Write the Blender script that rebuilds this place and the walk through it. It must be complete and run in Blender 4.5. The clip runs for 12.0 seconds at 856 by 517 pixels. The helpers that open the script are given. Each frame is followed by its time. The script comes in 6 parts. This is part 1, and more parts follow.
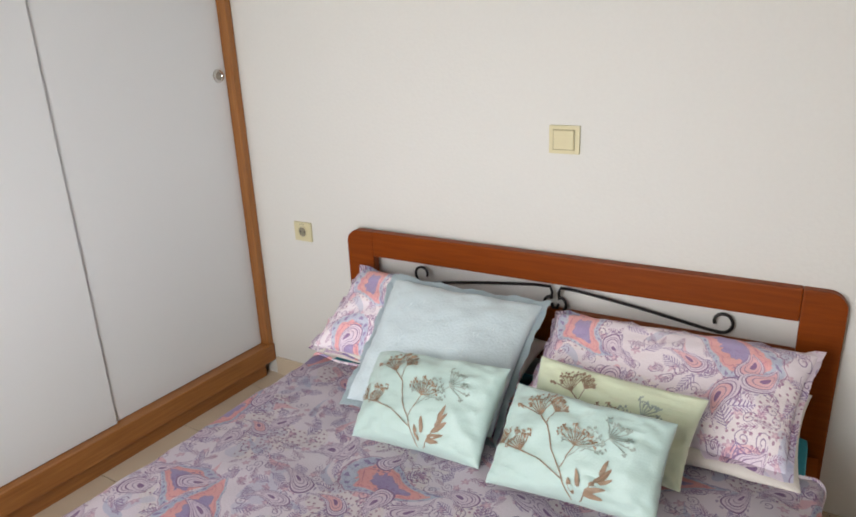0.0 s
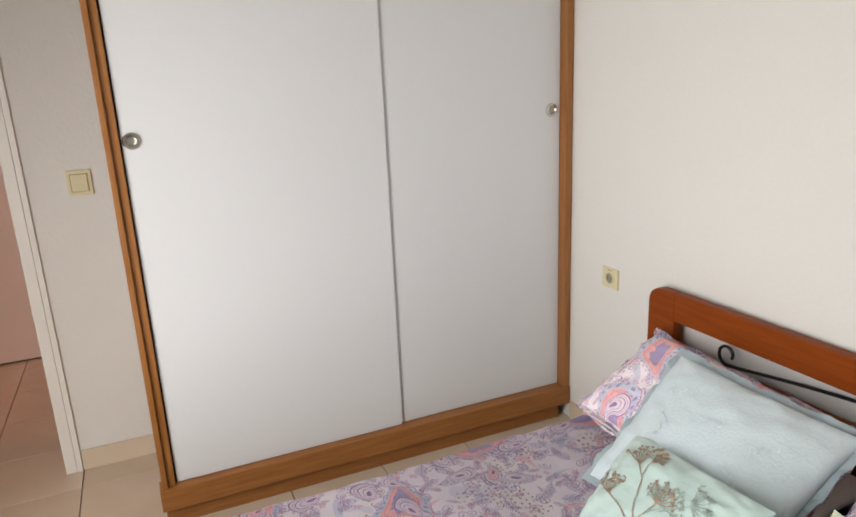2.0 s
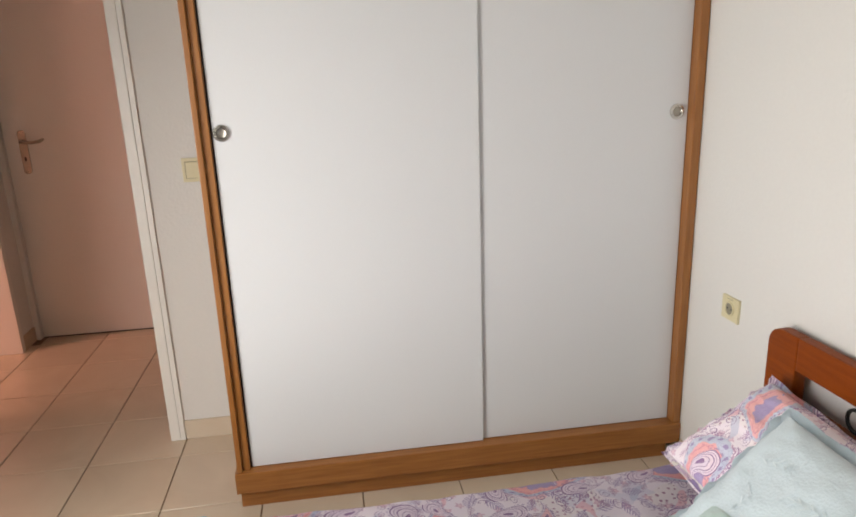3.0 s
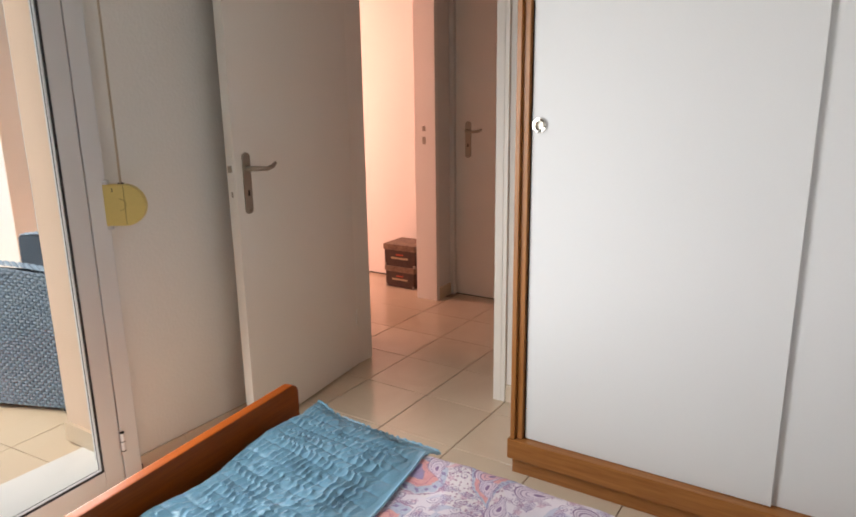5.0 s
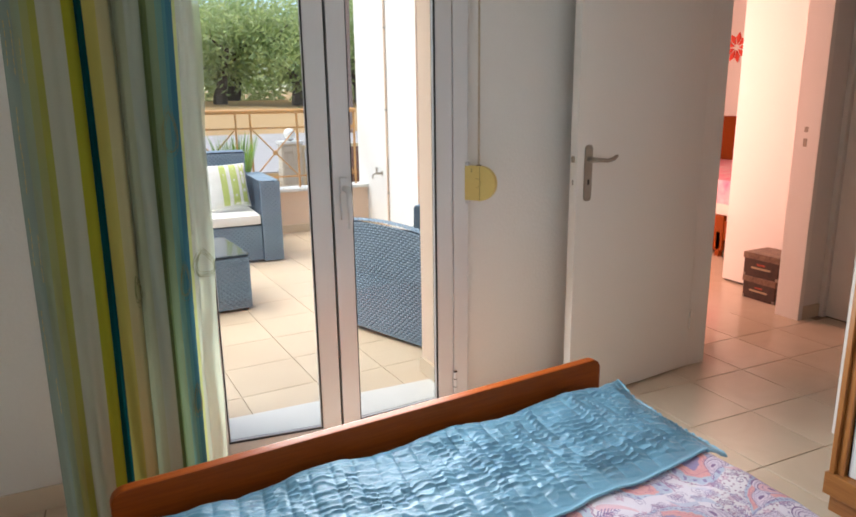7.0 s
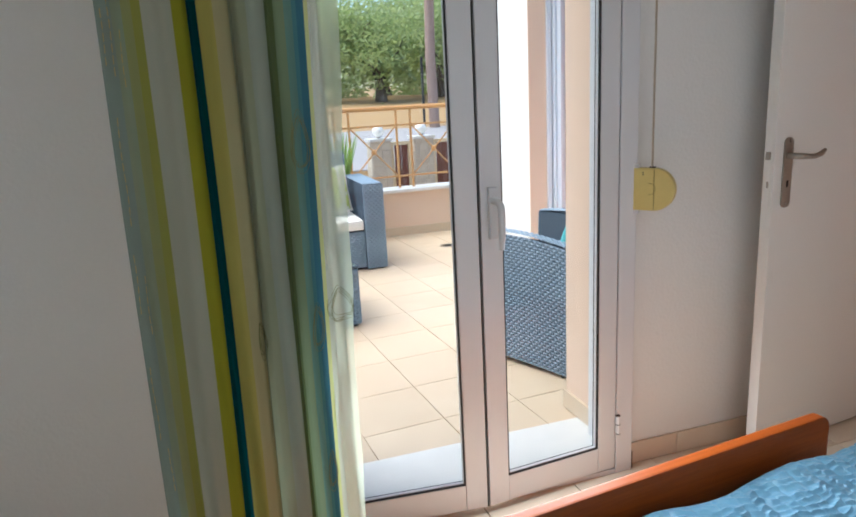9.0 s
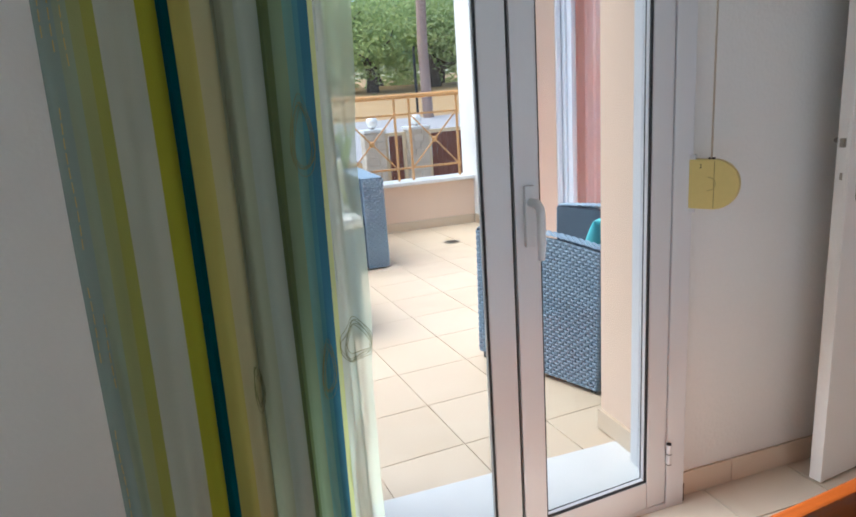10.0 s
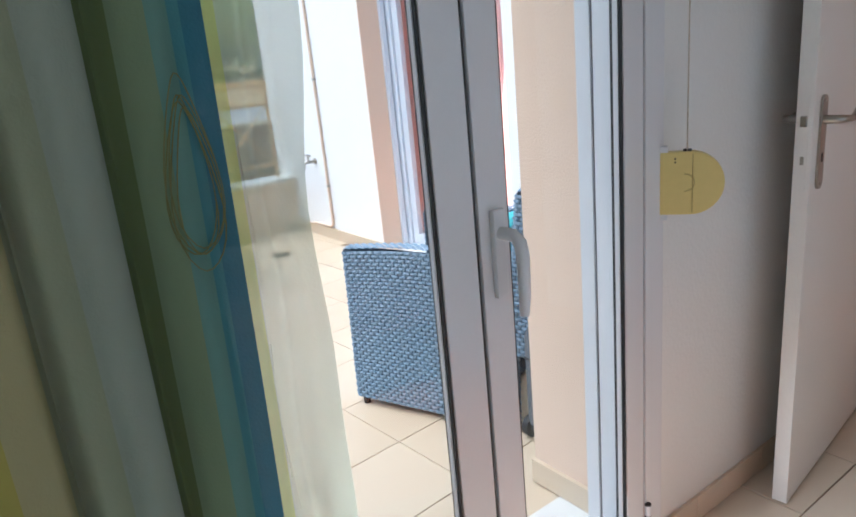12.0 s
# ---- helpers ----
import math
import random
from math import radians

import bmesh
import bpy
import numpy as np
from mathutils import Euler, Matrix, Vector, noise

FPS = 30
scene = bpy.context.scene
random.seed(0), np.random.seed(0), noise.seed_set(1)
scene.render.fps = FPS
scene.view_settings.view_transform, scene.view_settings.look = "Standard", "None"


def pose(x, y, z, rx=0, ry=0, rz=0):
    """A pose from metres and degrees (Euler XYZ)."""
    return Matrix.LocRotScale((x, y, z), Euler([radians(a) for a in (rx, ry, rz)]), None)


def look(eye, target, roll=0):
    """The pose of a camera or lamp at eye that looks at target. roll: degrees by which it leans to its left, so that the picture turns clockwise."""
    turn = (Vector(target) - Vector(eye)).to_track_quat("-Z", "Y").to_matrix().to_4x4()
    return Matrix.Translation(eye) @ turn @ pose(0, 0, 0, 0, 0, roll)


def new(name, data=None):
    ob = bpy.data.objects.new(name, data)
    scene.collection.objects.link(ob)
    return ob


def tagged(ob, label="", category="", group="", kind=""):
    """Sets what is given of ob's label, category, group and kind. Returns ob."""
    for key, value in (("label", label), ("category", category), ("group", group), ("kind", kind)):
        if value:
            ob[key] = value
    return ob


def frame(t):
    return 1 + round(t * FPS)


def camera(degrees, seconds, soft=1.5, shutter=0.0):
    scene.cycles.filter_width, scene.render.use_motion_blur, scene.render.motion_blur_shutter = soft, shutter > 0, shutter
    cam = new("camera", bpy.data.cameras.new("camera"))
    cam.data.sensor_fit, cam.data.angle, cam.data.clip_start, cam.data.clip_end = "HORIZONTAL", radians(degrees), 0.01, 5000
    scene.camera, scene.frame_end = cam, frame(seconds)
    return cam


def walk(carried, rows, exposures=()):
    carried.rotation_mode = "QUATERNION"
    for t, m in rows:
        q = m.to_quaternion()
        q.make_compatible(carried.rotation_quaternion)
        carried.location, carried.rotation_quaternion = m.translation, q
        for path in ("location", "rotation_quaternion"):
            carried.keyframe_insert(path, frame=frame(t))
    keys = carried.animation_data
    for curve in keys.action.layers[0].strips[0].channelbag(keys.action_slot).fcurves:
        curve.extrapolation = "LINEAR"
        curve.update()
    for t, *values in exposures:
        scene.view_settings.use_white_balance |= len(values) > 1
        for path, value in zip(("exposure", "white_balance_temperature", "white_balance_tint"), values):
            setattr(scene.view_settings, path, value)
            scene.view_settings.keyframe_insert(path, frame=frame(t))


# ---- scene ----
cam = camera(65.3, 12.0, soft=1.8)
PATH = [
    (0, (1.896, -1.769, 1.321), (0.879, -0.17, 0.682), -2.5),
    (0.5, (1.936, -1.739, 1.316), (0.702, -0.29, 0.702), -2.3),
    (1, (1.966, -1.665, 1.332), (0.498, -0.44, 0.747), -2.1),
    (1.5, (2.008, -1.546, 1.351), (0.339, -0.588, 0.804), -1.9),
    (2, (2.005, -1.438, 1.349), (0.231, -0.683, 0.817), -2.6),
    (2.5, (1.966, -1.294, 1.342), (0.112, -0.769, 0.807), -1.8),
    (3, (1.946, -1.154, 1.355), (0.04, -0.879, 0.815), -2.1),
    (3.2, (1.96, -1.112, 1.355), (0.037, -0.958, 0.825), -2.1),
    (4.8, (1.954, -0.641, 1.3), (0.249, -1.568, 0.817), -1.4),
    (5, (1.918, -0.602, 1.304), (0.287, -1.657, 0.827), -0.8),
    (5.5, (1.897, -0.52, 1.307), (0.469, -1.846, 0.857), -0.9),
    (6, (1.893, -0.41, 1.299), (0.721, -1.969, 0.854), -0.8),
    (6.5, (1.91, -0.342, 1.297), (0.95, -2.038, 0.845), -0.6),
    (7, (1.911, -0.322, 1.289), (1.104, -2.093, 0.827), -0.8),
    (7.2, (1.915, -0.332, 1.278), (1.151, -2.12, 0.811), -0.8),
    (8.8, (1.968, -0.744, 1.288), (1.383, -2.599, 0.823), -2.8),
    (9, (1.961, -0.802, 1.295), (1.382, -2.657, 0.822), -3.1),
    (9.5, (1.936, -0.975, 1.283), (1.348, -2.827, 0.809), -3.8),
    (10, (1.938, -1.118, 1.281), (1.345, -2.961, 0.78), -4.0),
    (10.5, (1.977, -1.303, 1.294), (1.26, -3.098, 0.781), -4.3),
    (11, (1.998, -1.443, 1.293), (1.132, -3.165, 0.761), -4.6),
    (11.5, (1.972, -1.581, 1.282), (1.001, -3.236, 0.719), -5.2),
    (12, (1.918, -1.751, 1.277), (0.812, -3.316, 0.703), -5.6),
]
walk(cam, [(t, look(e, g, r)) for t, e, g, r in PATH], [(0.0, 0.39, 6950, 12), (3.0, 0.46, 7250, 13), (5.0, 0.54, 7000, 12), (6.0, 0.56, 6700, 11), (7.0, 0.73, 6500, 9), (9.0, 0.75, 6000, 8), (12.0, 0.65, 5550, 7)])

# ---- world, sun, sky light ----
world = bpy.data.worlds.new("sky")
scene.world = world
world.use_nodes = True
wn = world.node_tree
sky = wn.nodes.new("ShaderNodeTexSky")
sky.sky_type, sky.sun_disc = "NISHITA", False
sky.sun_elevation, sky.sun_rotation = radians(64), radians(110)
wn.links.new(sky.outputs[0], wn.nodes["Background"].inputs[0])
wn.nodes["Background"].inputs[1].default_value = 0.15

sun = new("sun", bpy.data.lights.new("sun", "SUN"))
sun.data.energy, sun.data.angle, sun.data.color = 3.3, radians(60), (1.0, 0.95, 0.88)
sun.matrix_world = look((3.6, -1.3, 8.0), (0, 0, 0))


def sky_lamp(name, eye, target, w, h, watts, color):
    lamp = new(name, bpy.data.lights.new(name, "AREA"))
    lamp.data.shape, lamp.data.size, lamp.data.size_y = "RECTANGLE", w, h
    lamp.data.energy, lamp.data.color = watts, color
    lamp.matrix_world = look(eye, target)
    return lamp


balcony_lamp = sky_lamp("balcony_sky_light", (1.20, -2.33, 0.98), (0.98, -0.5, 0.42), 0.70, 1.50, 27, (0.94, 0.975, 1.0))
balcony_lamp.data.spread = radians(168)
sky_lamp("pink_curtain_light", (-0.70, -4.78, 1.20), (-3.0, -4.2, 1.0), 1.2, 2.1, 58, (1.0, 0.55, 0.43))


# ---- materials ----
def mat(name, color, rough=0.6, metal=0.0, vary=0.12, scale=6.0, grain=60.0, bump=0.05, second=None, spec=0.5, sheen=0.0):
    """A plain material with broad and fine variation of colour and a fine relief, at real-world size."""
    m = bpy.data.materials.new(name)
    m.use_nodes = True
    n, l = m.node_tree.nodes, m.node_tree.links
    b = n["Principled BSDF"]
    tc = n.new("ShaderNodeTexCoord")
    n1, n2, add = n.new("ShaderNodeTexNoise"), n.new("ShaderNodeTexNoise"), n.new("ShaderNodeMath")
    n1.inputs["Scale"].default_value, n2.inputs["Scale"].default_value = scale, grain
    n1.inputs["Detail"].default_value = 4
    l.new(tc.outputs["Object"], n1.inputs["Vector"]), l.new(tc.outputs["Object"], n2.inputs["Vector"])
    add.operation = "ADD"
    l.new(n1.outputs[0], add.inputs[0]), l.new(n2.outputs[0], add.inputs[1])
    ramp = n.new("ShaderNodeValToRGB")
    c2 = second or tuple(c * (1 - vary) for c in color)
    ramp.color_ramp.elements[0].position, ramp.color_ramp.elements[1].position = 0.3, 0.7
    ramp.color_ramp.elements[0].color, ramp.color_ramp.elements[1].color = (*c2, 1), (*color, 1)
    half = n.new("ShaderNodeMath")
    half.operation, half.inputs[1].default_value = "MULTIPLY", 0.5
    l.new(add.outputs[0], half.inputs[0]), l.new(half.outputs[0], ramp.inputs[0])
    l.new(ramp.outputs[0], b.inputs["Base Color"])
    bp = n.new("ShaderNodeBump")
    bp.inputs["Strength"].default_value, bp.inputs["Distance"].default_value = bump, 0.01
    l.new(n2.outputs[0], bp.inputs["Height"]), l.new(bp.outputs[0], b.inputs["Normal"])
    b.inputs["Roughness"].default_value, b.inputs["Metallic"].default_value = rough, metal
    b.inputs["Specular IOR Level"].default_value = spec
    b.inputs["Sheen Weight"].default_value = sheen
    return m


def wood_mat(name, light, dark, axis=0, rough=0.35, scale=9.0, spec=0.5):
    m = mat(name, light, rough, spec=spec)
    n, l = m.node_tree.nodes, m.node_tree.links
    mp, nz, rp = n.new("ShaderNodeMapping"), n.new("ShaderNodeTexNoise"), n.new("ShaderNodeValToRGB")
    sc = [14.0, 14.0, 14.0]
    sc[axis] = 0.7
    mp.inputs["Scale"].default_value = sc
    nz.inputs["Scale"].default_value, nz.inputs["Detail"].default_value, nz.inputs["Distortion"].default_value = scale, 5, 0.6
    tc = [x for x in n if x.type == "TEX_COORD"][0]
    l.new(tc.outputs["Object"], mp.inputs[0]), l.new(mp.outputs[0], nz.inputs["Vector"]), l.new(nz.outputs[0], rp.inputs[0])
    rp.color_ramp.elements[0].position, rp.color_ramp.elements[1].position = 0.3, 0.68
    rp.color_ramp.elements[0].color, rp.color_ramp.elements[1].color = (*dark, 1), (*light, 1)
    l.new(rp.outputs[0], n["Principled BSDF"].inputs["Base Color"])
    return m


def tile_mat(name, light, dark, rough=0.25):
    """Glazed stone-look tile: each tile its own shade and cloud."""
    m = mat(name, light, rough, vary=0.05, scale=5, grain=40, bump=0.02)
    n, l = m.node_tree.nodes, m.node_tree.links
    oi, mix, nz, tc2 = n.new("ShaderNodeObjectInfo"), n.new("ShaderNodeMix"), n.new("ShaderNodeTexNoise"), n.new("ShaderNodeNewGeometry")
    mix.data_type = "RGBA"
    nz.inputs["Scale"].default_value, nz.inputs["Detail"].default_value, nz.inputs["Distortion"].default_value = 3.5, 6, 1.2
    l.new(tc2.outputs["Position"], nz.inputs["Vector"])
    ad = n.new("ShaderNodeMath")
    ad.operation, ad.inputs[1].default_value = "MULTIPLY_ADD", 0.35
    l.new(oi.outputs["Random"], ad.inputs[0]), l.new(nz.outputs[0], ad.inputs[2])
    sub = n.new("ShaderNodeMapRange")
    sub.inputs[1].default_value, sub.inputs[2].default_value = 0.3, 1.0
    l.new(ad.outputs[0], sub.inputs[0]), l.new(sub.outputs[0], mix.inputs[0])
    mix.inputs[6].default_value, mix.inputs[7].default_value = (*light, 1), (*dark, 1)
    l.new(mix.outputs[2], n["Principled BSDF"].inputs["Base Color"])
    return m


def glass_mat(name):
    m = bpy.data.materials.new(name)
    m.use_nodes = True
    n, l = m.node_tree.nodes, m.node_tree.links
    tr, gl, mx, lw, pw = n.new("ShaderNodeBsdfTransparent"), n.new("ShaderNodeBsdfGlossy"), n.new("ShaderNodeMixShader"), n.new("ShaderNodeLayerWeight"), n.new("ShaderNodeMath")
    gl.inputs["Roughness"].default_value = 0.01
    lw.inputs[0].default_value = 0.5
    pw.operation, pw.inputs[1].default_value = "POWER", 4.0
    half = n.new("ShaderNodeMath")
    half.operation, half.inputs[1].default_value, half.inputs[2].default_value = "MULTIPLY_ADD", 0.5, 0.02
    l.new(lw.outputs["Facing"], pw.inputs[0]), l.new(pw.outputs[0], half.inputs[0])
    tr.inputs[0].default_value = (0.97, 0.985, 0.98, 1)
    l.new(half.outputs[0], mx.inputs[0]), l.new(tr.outputs[0], mx.inputs[1]), l.new(gl.outputs[0], mx.inputs[2])
    l.new(mx.outputs[0], n["Material Output"].inputs[0])
    return m


M_WALL = mat("white_wall_paint", (0.755, 0.748, 0.722), 0.75, vary=0.03, scale=1.5, grain=90, bump=0.12)
M_CEIL = mat("ceiling_paint", (0.68, 0.62, 0.54), 0.8, vary=0.03, scale=1.2, grain=80, bump=0.08)
M_DOORP = mat("white_door_paint", (0.84, 0.82, 0.78), 0.38, vary=0.04, scale=2, grain=140, bump=0.03)
M_PVC = mat("white_pvc", (0.66, 0.665, 0.68), 0.3, vary=0.03, scale=3, grain=200, bump=0.01)
M_WHITE_PANEL = mat("white_laminate", (0.72, 0.735, 0.755), 0.6, vary=0.02, scale=1.0, grain=220, bump=0.03, spec=0.3)
M_GASKET = mat("black_gasket", (0.012, 0.012, 0.012), 0.6, vary=0.2)
M_OAK = wood_mat("beech_wood_z", (0.37, 0.15, 0.040), (0.27, 0.10, 0.025), 2)
M_OAKY = wood_mat("beech_wood_y", (0.37, 0.15, 0.040), (0.27, 0.10, 0.025), 1)
M_BED = wood_mat("cherry_wood", (0.25, 0.052, 0.005), (0.20, 0.038, 0.004), 0, rough=0.42, spec=0.15)
M_GLASS = glass_mat("window_glass")
M_PEACH = mat("peach_render", (0.74, 0.56, 0.42), 0.85, vary=0.05, scale=2, grain=150, bump=0.25)
M_OUTWHITE = mat("white_render", (0.82, 0.80, 0.76), 0.85, vary=0.03, scale=2, grain=150, bump=0.25)
M_TILE = tile_mat("floor_tile", (0.72, 0.62, 0.49), (0.62, 0.51, 0.39), 0.16)
M_TILE_OUT = tile_mat("terrace_tile", (0.62, 0.50, 0.36), (0.54, 0.42, 0.29), 0.4)
M_GROUT = mat("grout", (0.30, 0.215, 0.145), 0.9, vary=0.25, scale=3)
M_MARBLE = mat("white_marble", (0.76, 0.75, 0.72), 0.3, second=(0.63, 0.63, 0.61), scale=4, grain=14)
M_STEEL = mat("brushed_steel", (0.42, 0.39, 0.34), 0.32, 1.0, vary=0.1, grain=120)
M_CHROME = mat("chrome", (0.62, 0.6, 0.57), 0.15, 1.0, vary=0.05)
M_IRON = mat("black_iron", (0.012, 0.011, 0.011), 0.4, 0.0, vary=0.2, bump=0.1)
M_CREAM = mat("cream_plastic", (0.72, 0.65, 0.42), 0.35, vary=0.04)
M_YELLOW = mat("yellowed_plastic", (0.70, 0.56, 0.20), 0.4, vary=0.06)
M_RAIL = mat("tan_painted_metal", (0.58, 0.30, 0.10), 0.5, vary=0.15)


# ---- helpers for meshes ----
def bm_box(x0, x1, y0, y1, z0, z1, bm=None, bev=0.0):
    bm = bm or bmesh.new()
    b = bmesh.new() if bev else bm
    vs = [b.verts.new(p) for p in ((x0, y0, z0), (x1, y0, z0), (x1, y1, z0), (x0, y1, z0), (x0, y0, z1), (x1, y0, z1), (x1, y1, z1), (x0, y1, z1))]
    for f in ((0, 3, 2, 1), (4, 5, 6, 7), (0, 1, 5, 4), (1, 2, 6, 5), (2, 3, 7, 6), (3, 0, 4, 7)):
        b.faces.new([vs[i] for i in f])
    if bev:
        bmesh.ops.bevel(b, geom=b.edges[:] , offset=bev, segments=2, affect="EDGES", profile=0.7)
        me = bpy.data.meshes.new("t")
        b.to_mesh(me)
        b.free()
        bm.from_mesh(me)
        bpy.data.meshes.remove(me)
    return bm


def bm_cyl(p0, p1, r0, r1=None, seg=16, bm=None):
    bm = bm or bmesh.new()
    p0, p1 = Vector(p0), Vector(p1)
    r1 = r0 if r1 is None else r1
    d = p1 - p0
    m = Matrix.Translation((p0 + p1) / 2) @ d.to_track_quat("Z", "Y").to_matrix().to_4x4()
    bmesh.ops.create_cone(bm, cap_ends=True, segments=seg, radius1=r0, radius2=r1, depth=d.length, matrix=m)
    return bm


def bm_tube(pts, r, seg=8, bm=None, closed=False, rz=None):
    """A round bar along a line of points."""
    bm = bm or bmesh.new()
    pts = [Vector(p) for p in pts]
    n, rings, up = len(pts), [], None
    for i, p in enumerate(pts):
        a, b = pts[(i - 1) % n if closed else max(i - 1, 0)], pts[(i + 1) % n if closed else min(i + 1, n - 1)]
        t = (b - a).normalized()
        if up is None:
            up = t.orthogonal().normalized()
        up = (up - t * up.dot(t)).normalized()
        side = t.cross(up)
        rr = r[i] if isinstance(r, (list, tuple)) else r
        rings.append([bm.verts.new(p + (up * math.cos(k * math.tau / seg) + side * math.sin(k * math.tau / seg)) * rr) for k in range(seg)])
    for i in range(n if closed else n - 1):
        A, B = rings[i], rings[(i + 1) % n]
        for k in range(seg):
            bm.faces.new((A[k], A[(k + 1) % seg], B[(k + 1) % seg], B[k]))
    if not closed:
        bm.faces.new(rings[0][::-1]), bm.faces.new(rings[-1])
    return bm


def bm_slab(poly, depth, axis="y", bm=None, bev=0.0):
    """A flat outline (u, v) given thickness: axis y: u=x, v=z, from y=0 to y=depth; axis z: u=x, v=y; axis x: u=y, v=z."""
    own = bmesh.new()
    put = {"y": lambda u, v, d: (u, d, v), "z": lambda u, v, d: (u, v, d), "x": lambda u, v, d: (d, u, v)}[axis]
    a = [own.verts.new(put(u, v, 0)) for u, v in poly]
    b = [own.verts.new(put(u, v, depth)) for u, v in poly]
    n = len(poly)
    own.faces.new(a[::-1]), own.faces.new(b)
    for i in range(n):
        own.faces.new((a[i], a[(i + 1) % n], b[(i + 1) % n], b[i]))
    bmesh.ops.recalc_face_normals(own, faces=own.faces[:])
    if bev:
        rim = [e for e in own.edges if len(e.link_faces) == 2 and e.calc_face_angle(0) > 0.6]
        bmesh.ops.bevel(own, geom=rim, offset=bev, segments=2, affect="EDGES", profile=0.7)
    if bm is None:
        return own
    me = bpy.data.meshes.new("t")
    own.to_mesh(me)
    own.free()
    bm.from_mesh(me)
    bpy.data.meshes.remove(me)
    return bm


def part(name, bm, material, parent=None, label="", smooth=False, at=None):
    me = bpy.data.meshes.new(name)
    bmesh.ops.recalc_face_normals(bm, faces=bm.faces[:])
    bm.to_mesh(me)
    bm.free()
    me.materials.append(material)
    if smooth:
        me.shade_smooth()
        me.set_sharp_from_angle(angle=radians(40))
    ob = new(name, me)
    if parent:
        ob.parent = parent
    if at is not None:
        ob.matrix_basis = at
    if label:
        ob["label"] = label
    return ob


def thing(name, m, label, category, group="", kind=""):
    e = new(name)
    e.matrix_basis = m
    e.empty_display_size = 0.1
    return tagged(e, label, category, group, kind)


def structure(name, bm, material, label, category, parent=None, at=None):
    ob = part(name, bm, material, parent, at=at)
    return tagged(ob, label, category, kind="structure")


def wall_mesh(axis, face0, face1, a0, a1, z0, z1, holes):
    """A wall between face0 and face1 across axis, along a0..a1, with holes (b0, b1, c0, c1) through it."""
    ua = sorted({a0, a1, *[h[0] for h in holes], *[h[1] for h in holes]})
    bm = bmesh.new()
    for b0, b1 in zip(ua, ua[1:]):
        cuts = sorted([(h[2], h[3]) for h in holes if h[0] <= b0 and h[1] >= b1])
        z = z0
        spans = []
        for c0, c1 in cuts:
            if c0 > z:
                spans.append((z, c0))
            z = c1
        if z < z1:
            spans.append((z, z1))
        for s0, s1 in spans:
            if axis == "x":
                bm_box(face0, face1, b0, b1, s0, s1, bm)
            else:
                bm_box(b0, b1, face0, face1, s0, s1, bm)
    return bm


# ---- the rooms ----
H = 2.6
structure("wall_north", wall_mesh("y", 0.0, 0.2, -0.615, 2.95, 0, H, []), M_WALL, "white painted plaster wall behind the bed", "wall")
structure("wall_east", wall_mesh("x", 2.75, 2.95, -2.62, 0.0, 0, H, []), M_WALL, "white painted plaster bedroom wall", "wall")
structure("wall_south", wall_mesh("y", -2.98, -2.62, -0.515, 2.95, 0, H + 0.2, [(0.726, 1.765, 0.0, 2.2)]), M_WALL, "white painted plaster wall with a balcony door opening", "wall")
structure("wall_west", wall_mesh("x", -0.615, -0.515, -2.98, 0.0, 0, H, [(-2.612, -1.80, 0.0, 2.08)]), M_WALL, "white painted wall with a doorway to the hall", "wall")
structure("ceiling", bm_box(-4.3, 2.95, -2.98, 0.2, H, H + 0.15), M_CEIL, "cream painted plaster ceiling", "ceiling")
structure("ceiling_pink_room", bm_box(-4.3, -0.32, -6.9, -2.98, H, H + 0.15), M_CEIL, "cream ceiling of the neighbouring bedroom", "ceiling")
structure("wall_hall_west", wall_mesh("x", -1.99, -1.79, -2.82, -0.6, 0, H, [(-2.82, -1.95, 0.0, 2.06)]), M_WALL, "white hall wall with a closed door", "wall")
structure("wall_hall_north", wall_mesh("y", -0.6, -0.4, -1.99, -0.615, 0, H, []), M_WALL, "white painted hall end wall", "wall")
structure("wall_hall_south", wall_mesh("y", -2.95, -2.82, -4.3, -0.615, 0, H, [(-1.63, -0.80, 0.0, 2.06)]), M_WALL, "white hall wall with an open doorway to the pink bedroom", "wall")
structure("wall_pink_west", wall_mesh("x", -4.3, -4.1, -6.9, -2.95, 0, H, []), M_WALL, "white wall of the neighbouring bedroom", "wall")
structure("wall_pink_south", wall_mesh("y", -6.9, -6.7, -4.1, -0.58, 0, H, []), M_WALL, "white wall of the neighbouring bedroom", "wall")
structure("wall_wing", wall_mesh("x", -0.58, -0.32, -6.9, -2.98, 0, H, [(-5.40, -4.15, 0.06, 2.25)]), M_OUTWHITE, "white rendered terrace wall with a recessed glazed door", "wall")
structure("floor", bm_box(-4.3, 2.95, -2.98, 0.2, -0.2, -0.005), M_GROUT, "floor bed with sandy grout between cream tiles", "floor")
structure("floor_pink_room", bm_box(-4.3, -0.5, -6.9, -2.98, -0.2, -0.003), M_TILE, "cream tiled floor of the neighbouring bedroom", "floor")
structure("terrace_floor", bm_box(-0.5, 6.0, -6.85, -2.98, -0.2, 0.050), M_GROUT, "terrace slab with sandy grout between beige tiles", "floor")
structure("parapet", bm_box(-0.32, 6.0, -6.81, -6.65, -0.2, 0.455), M_PEACH, "low peach rendered terrace parapet", "parapet")
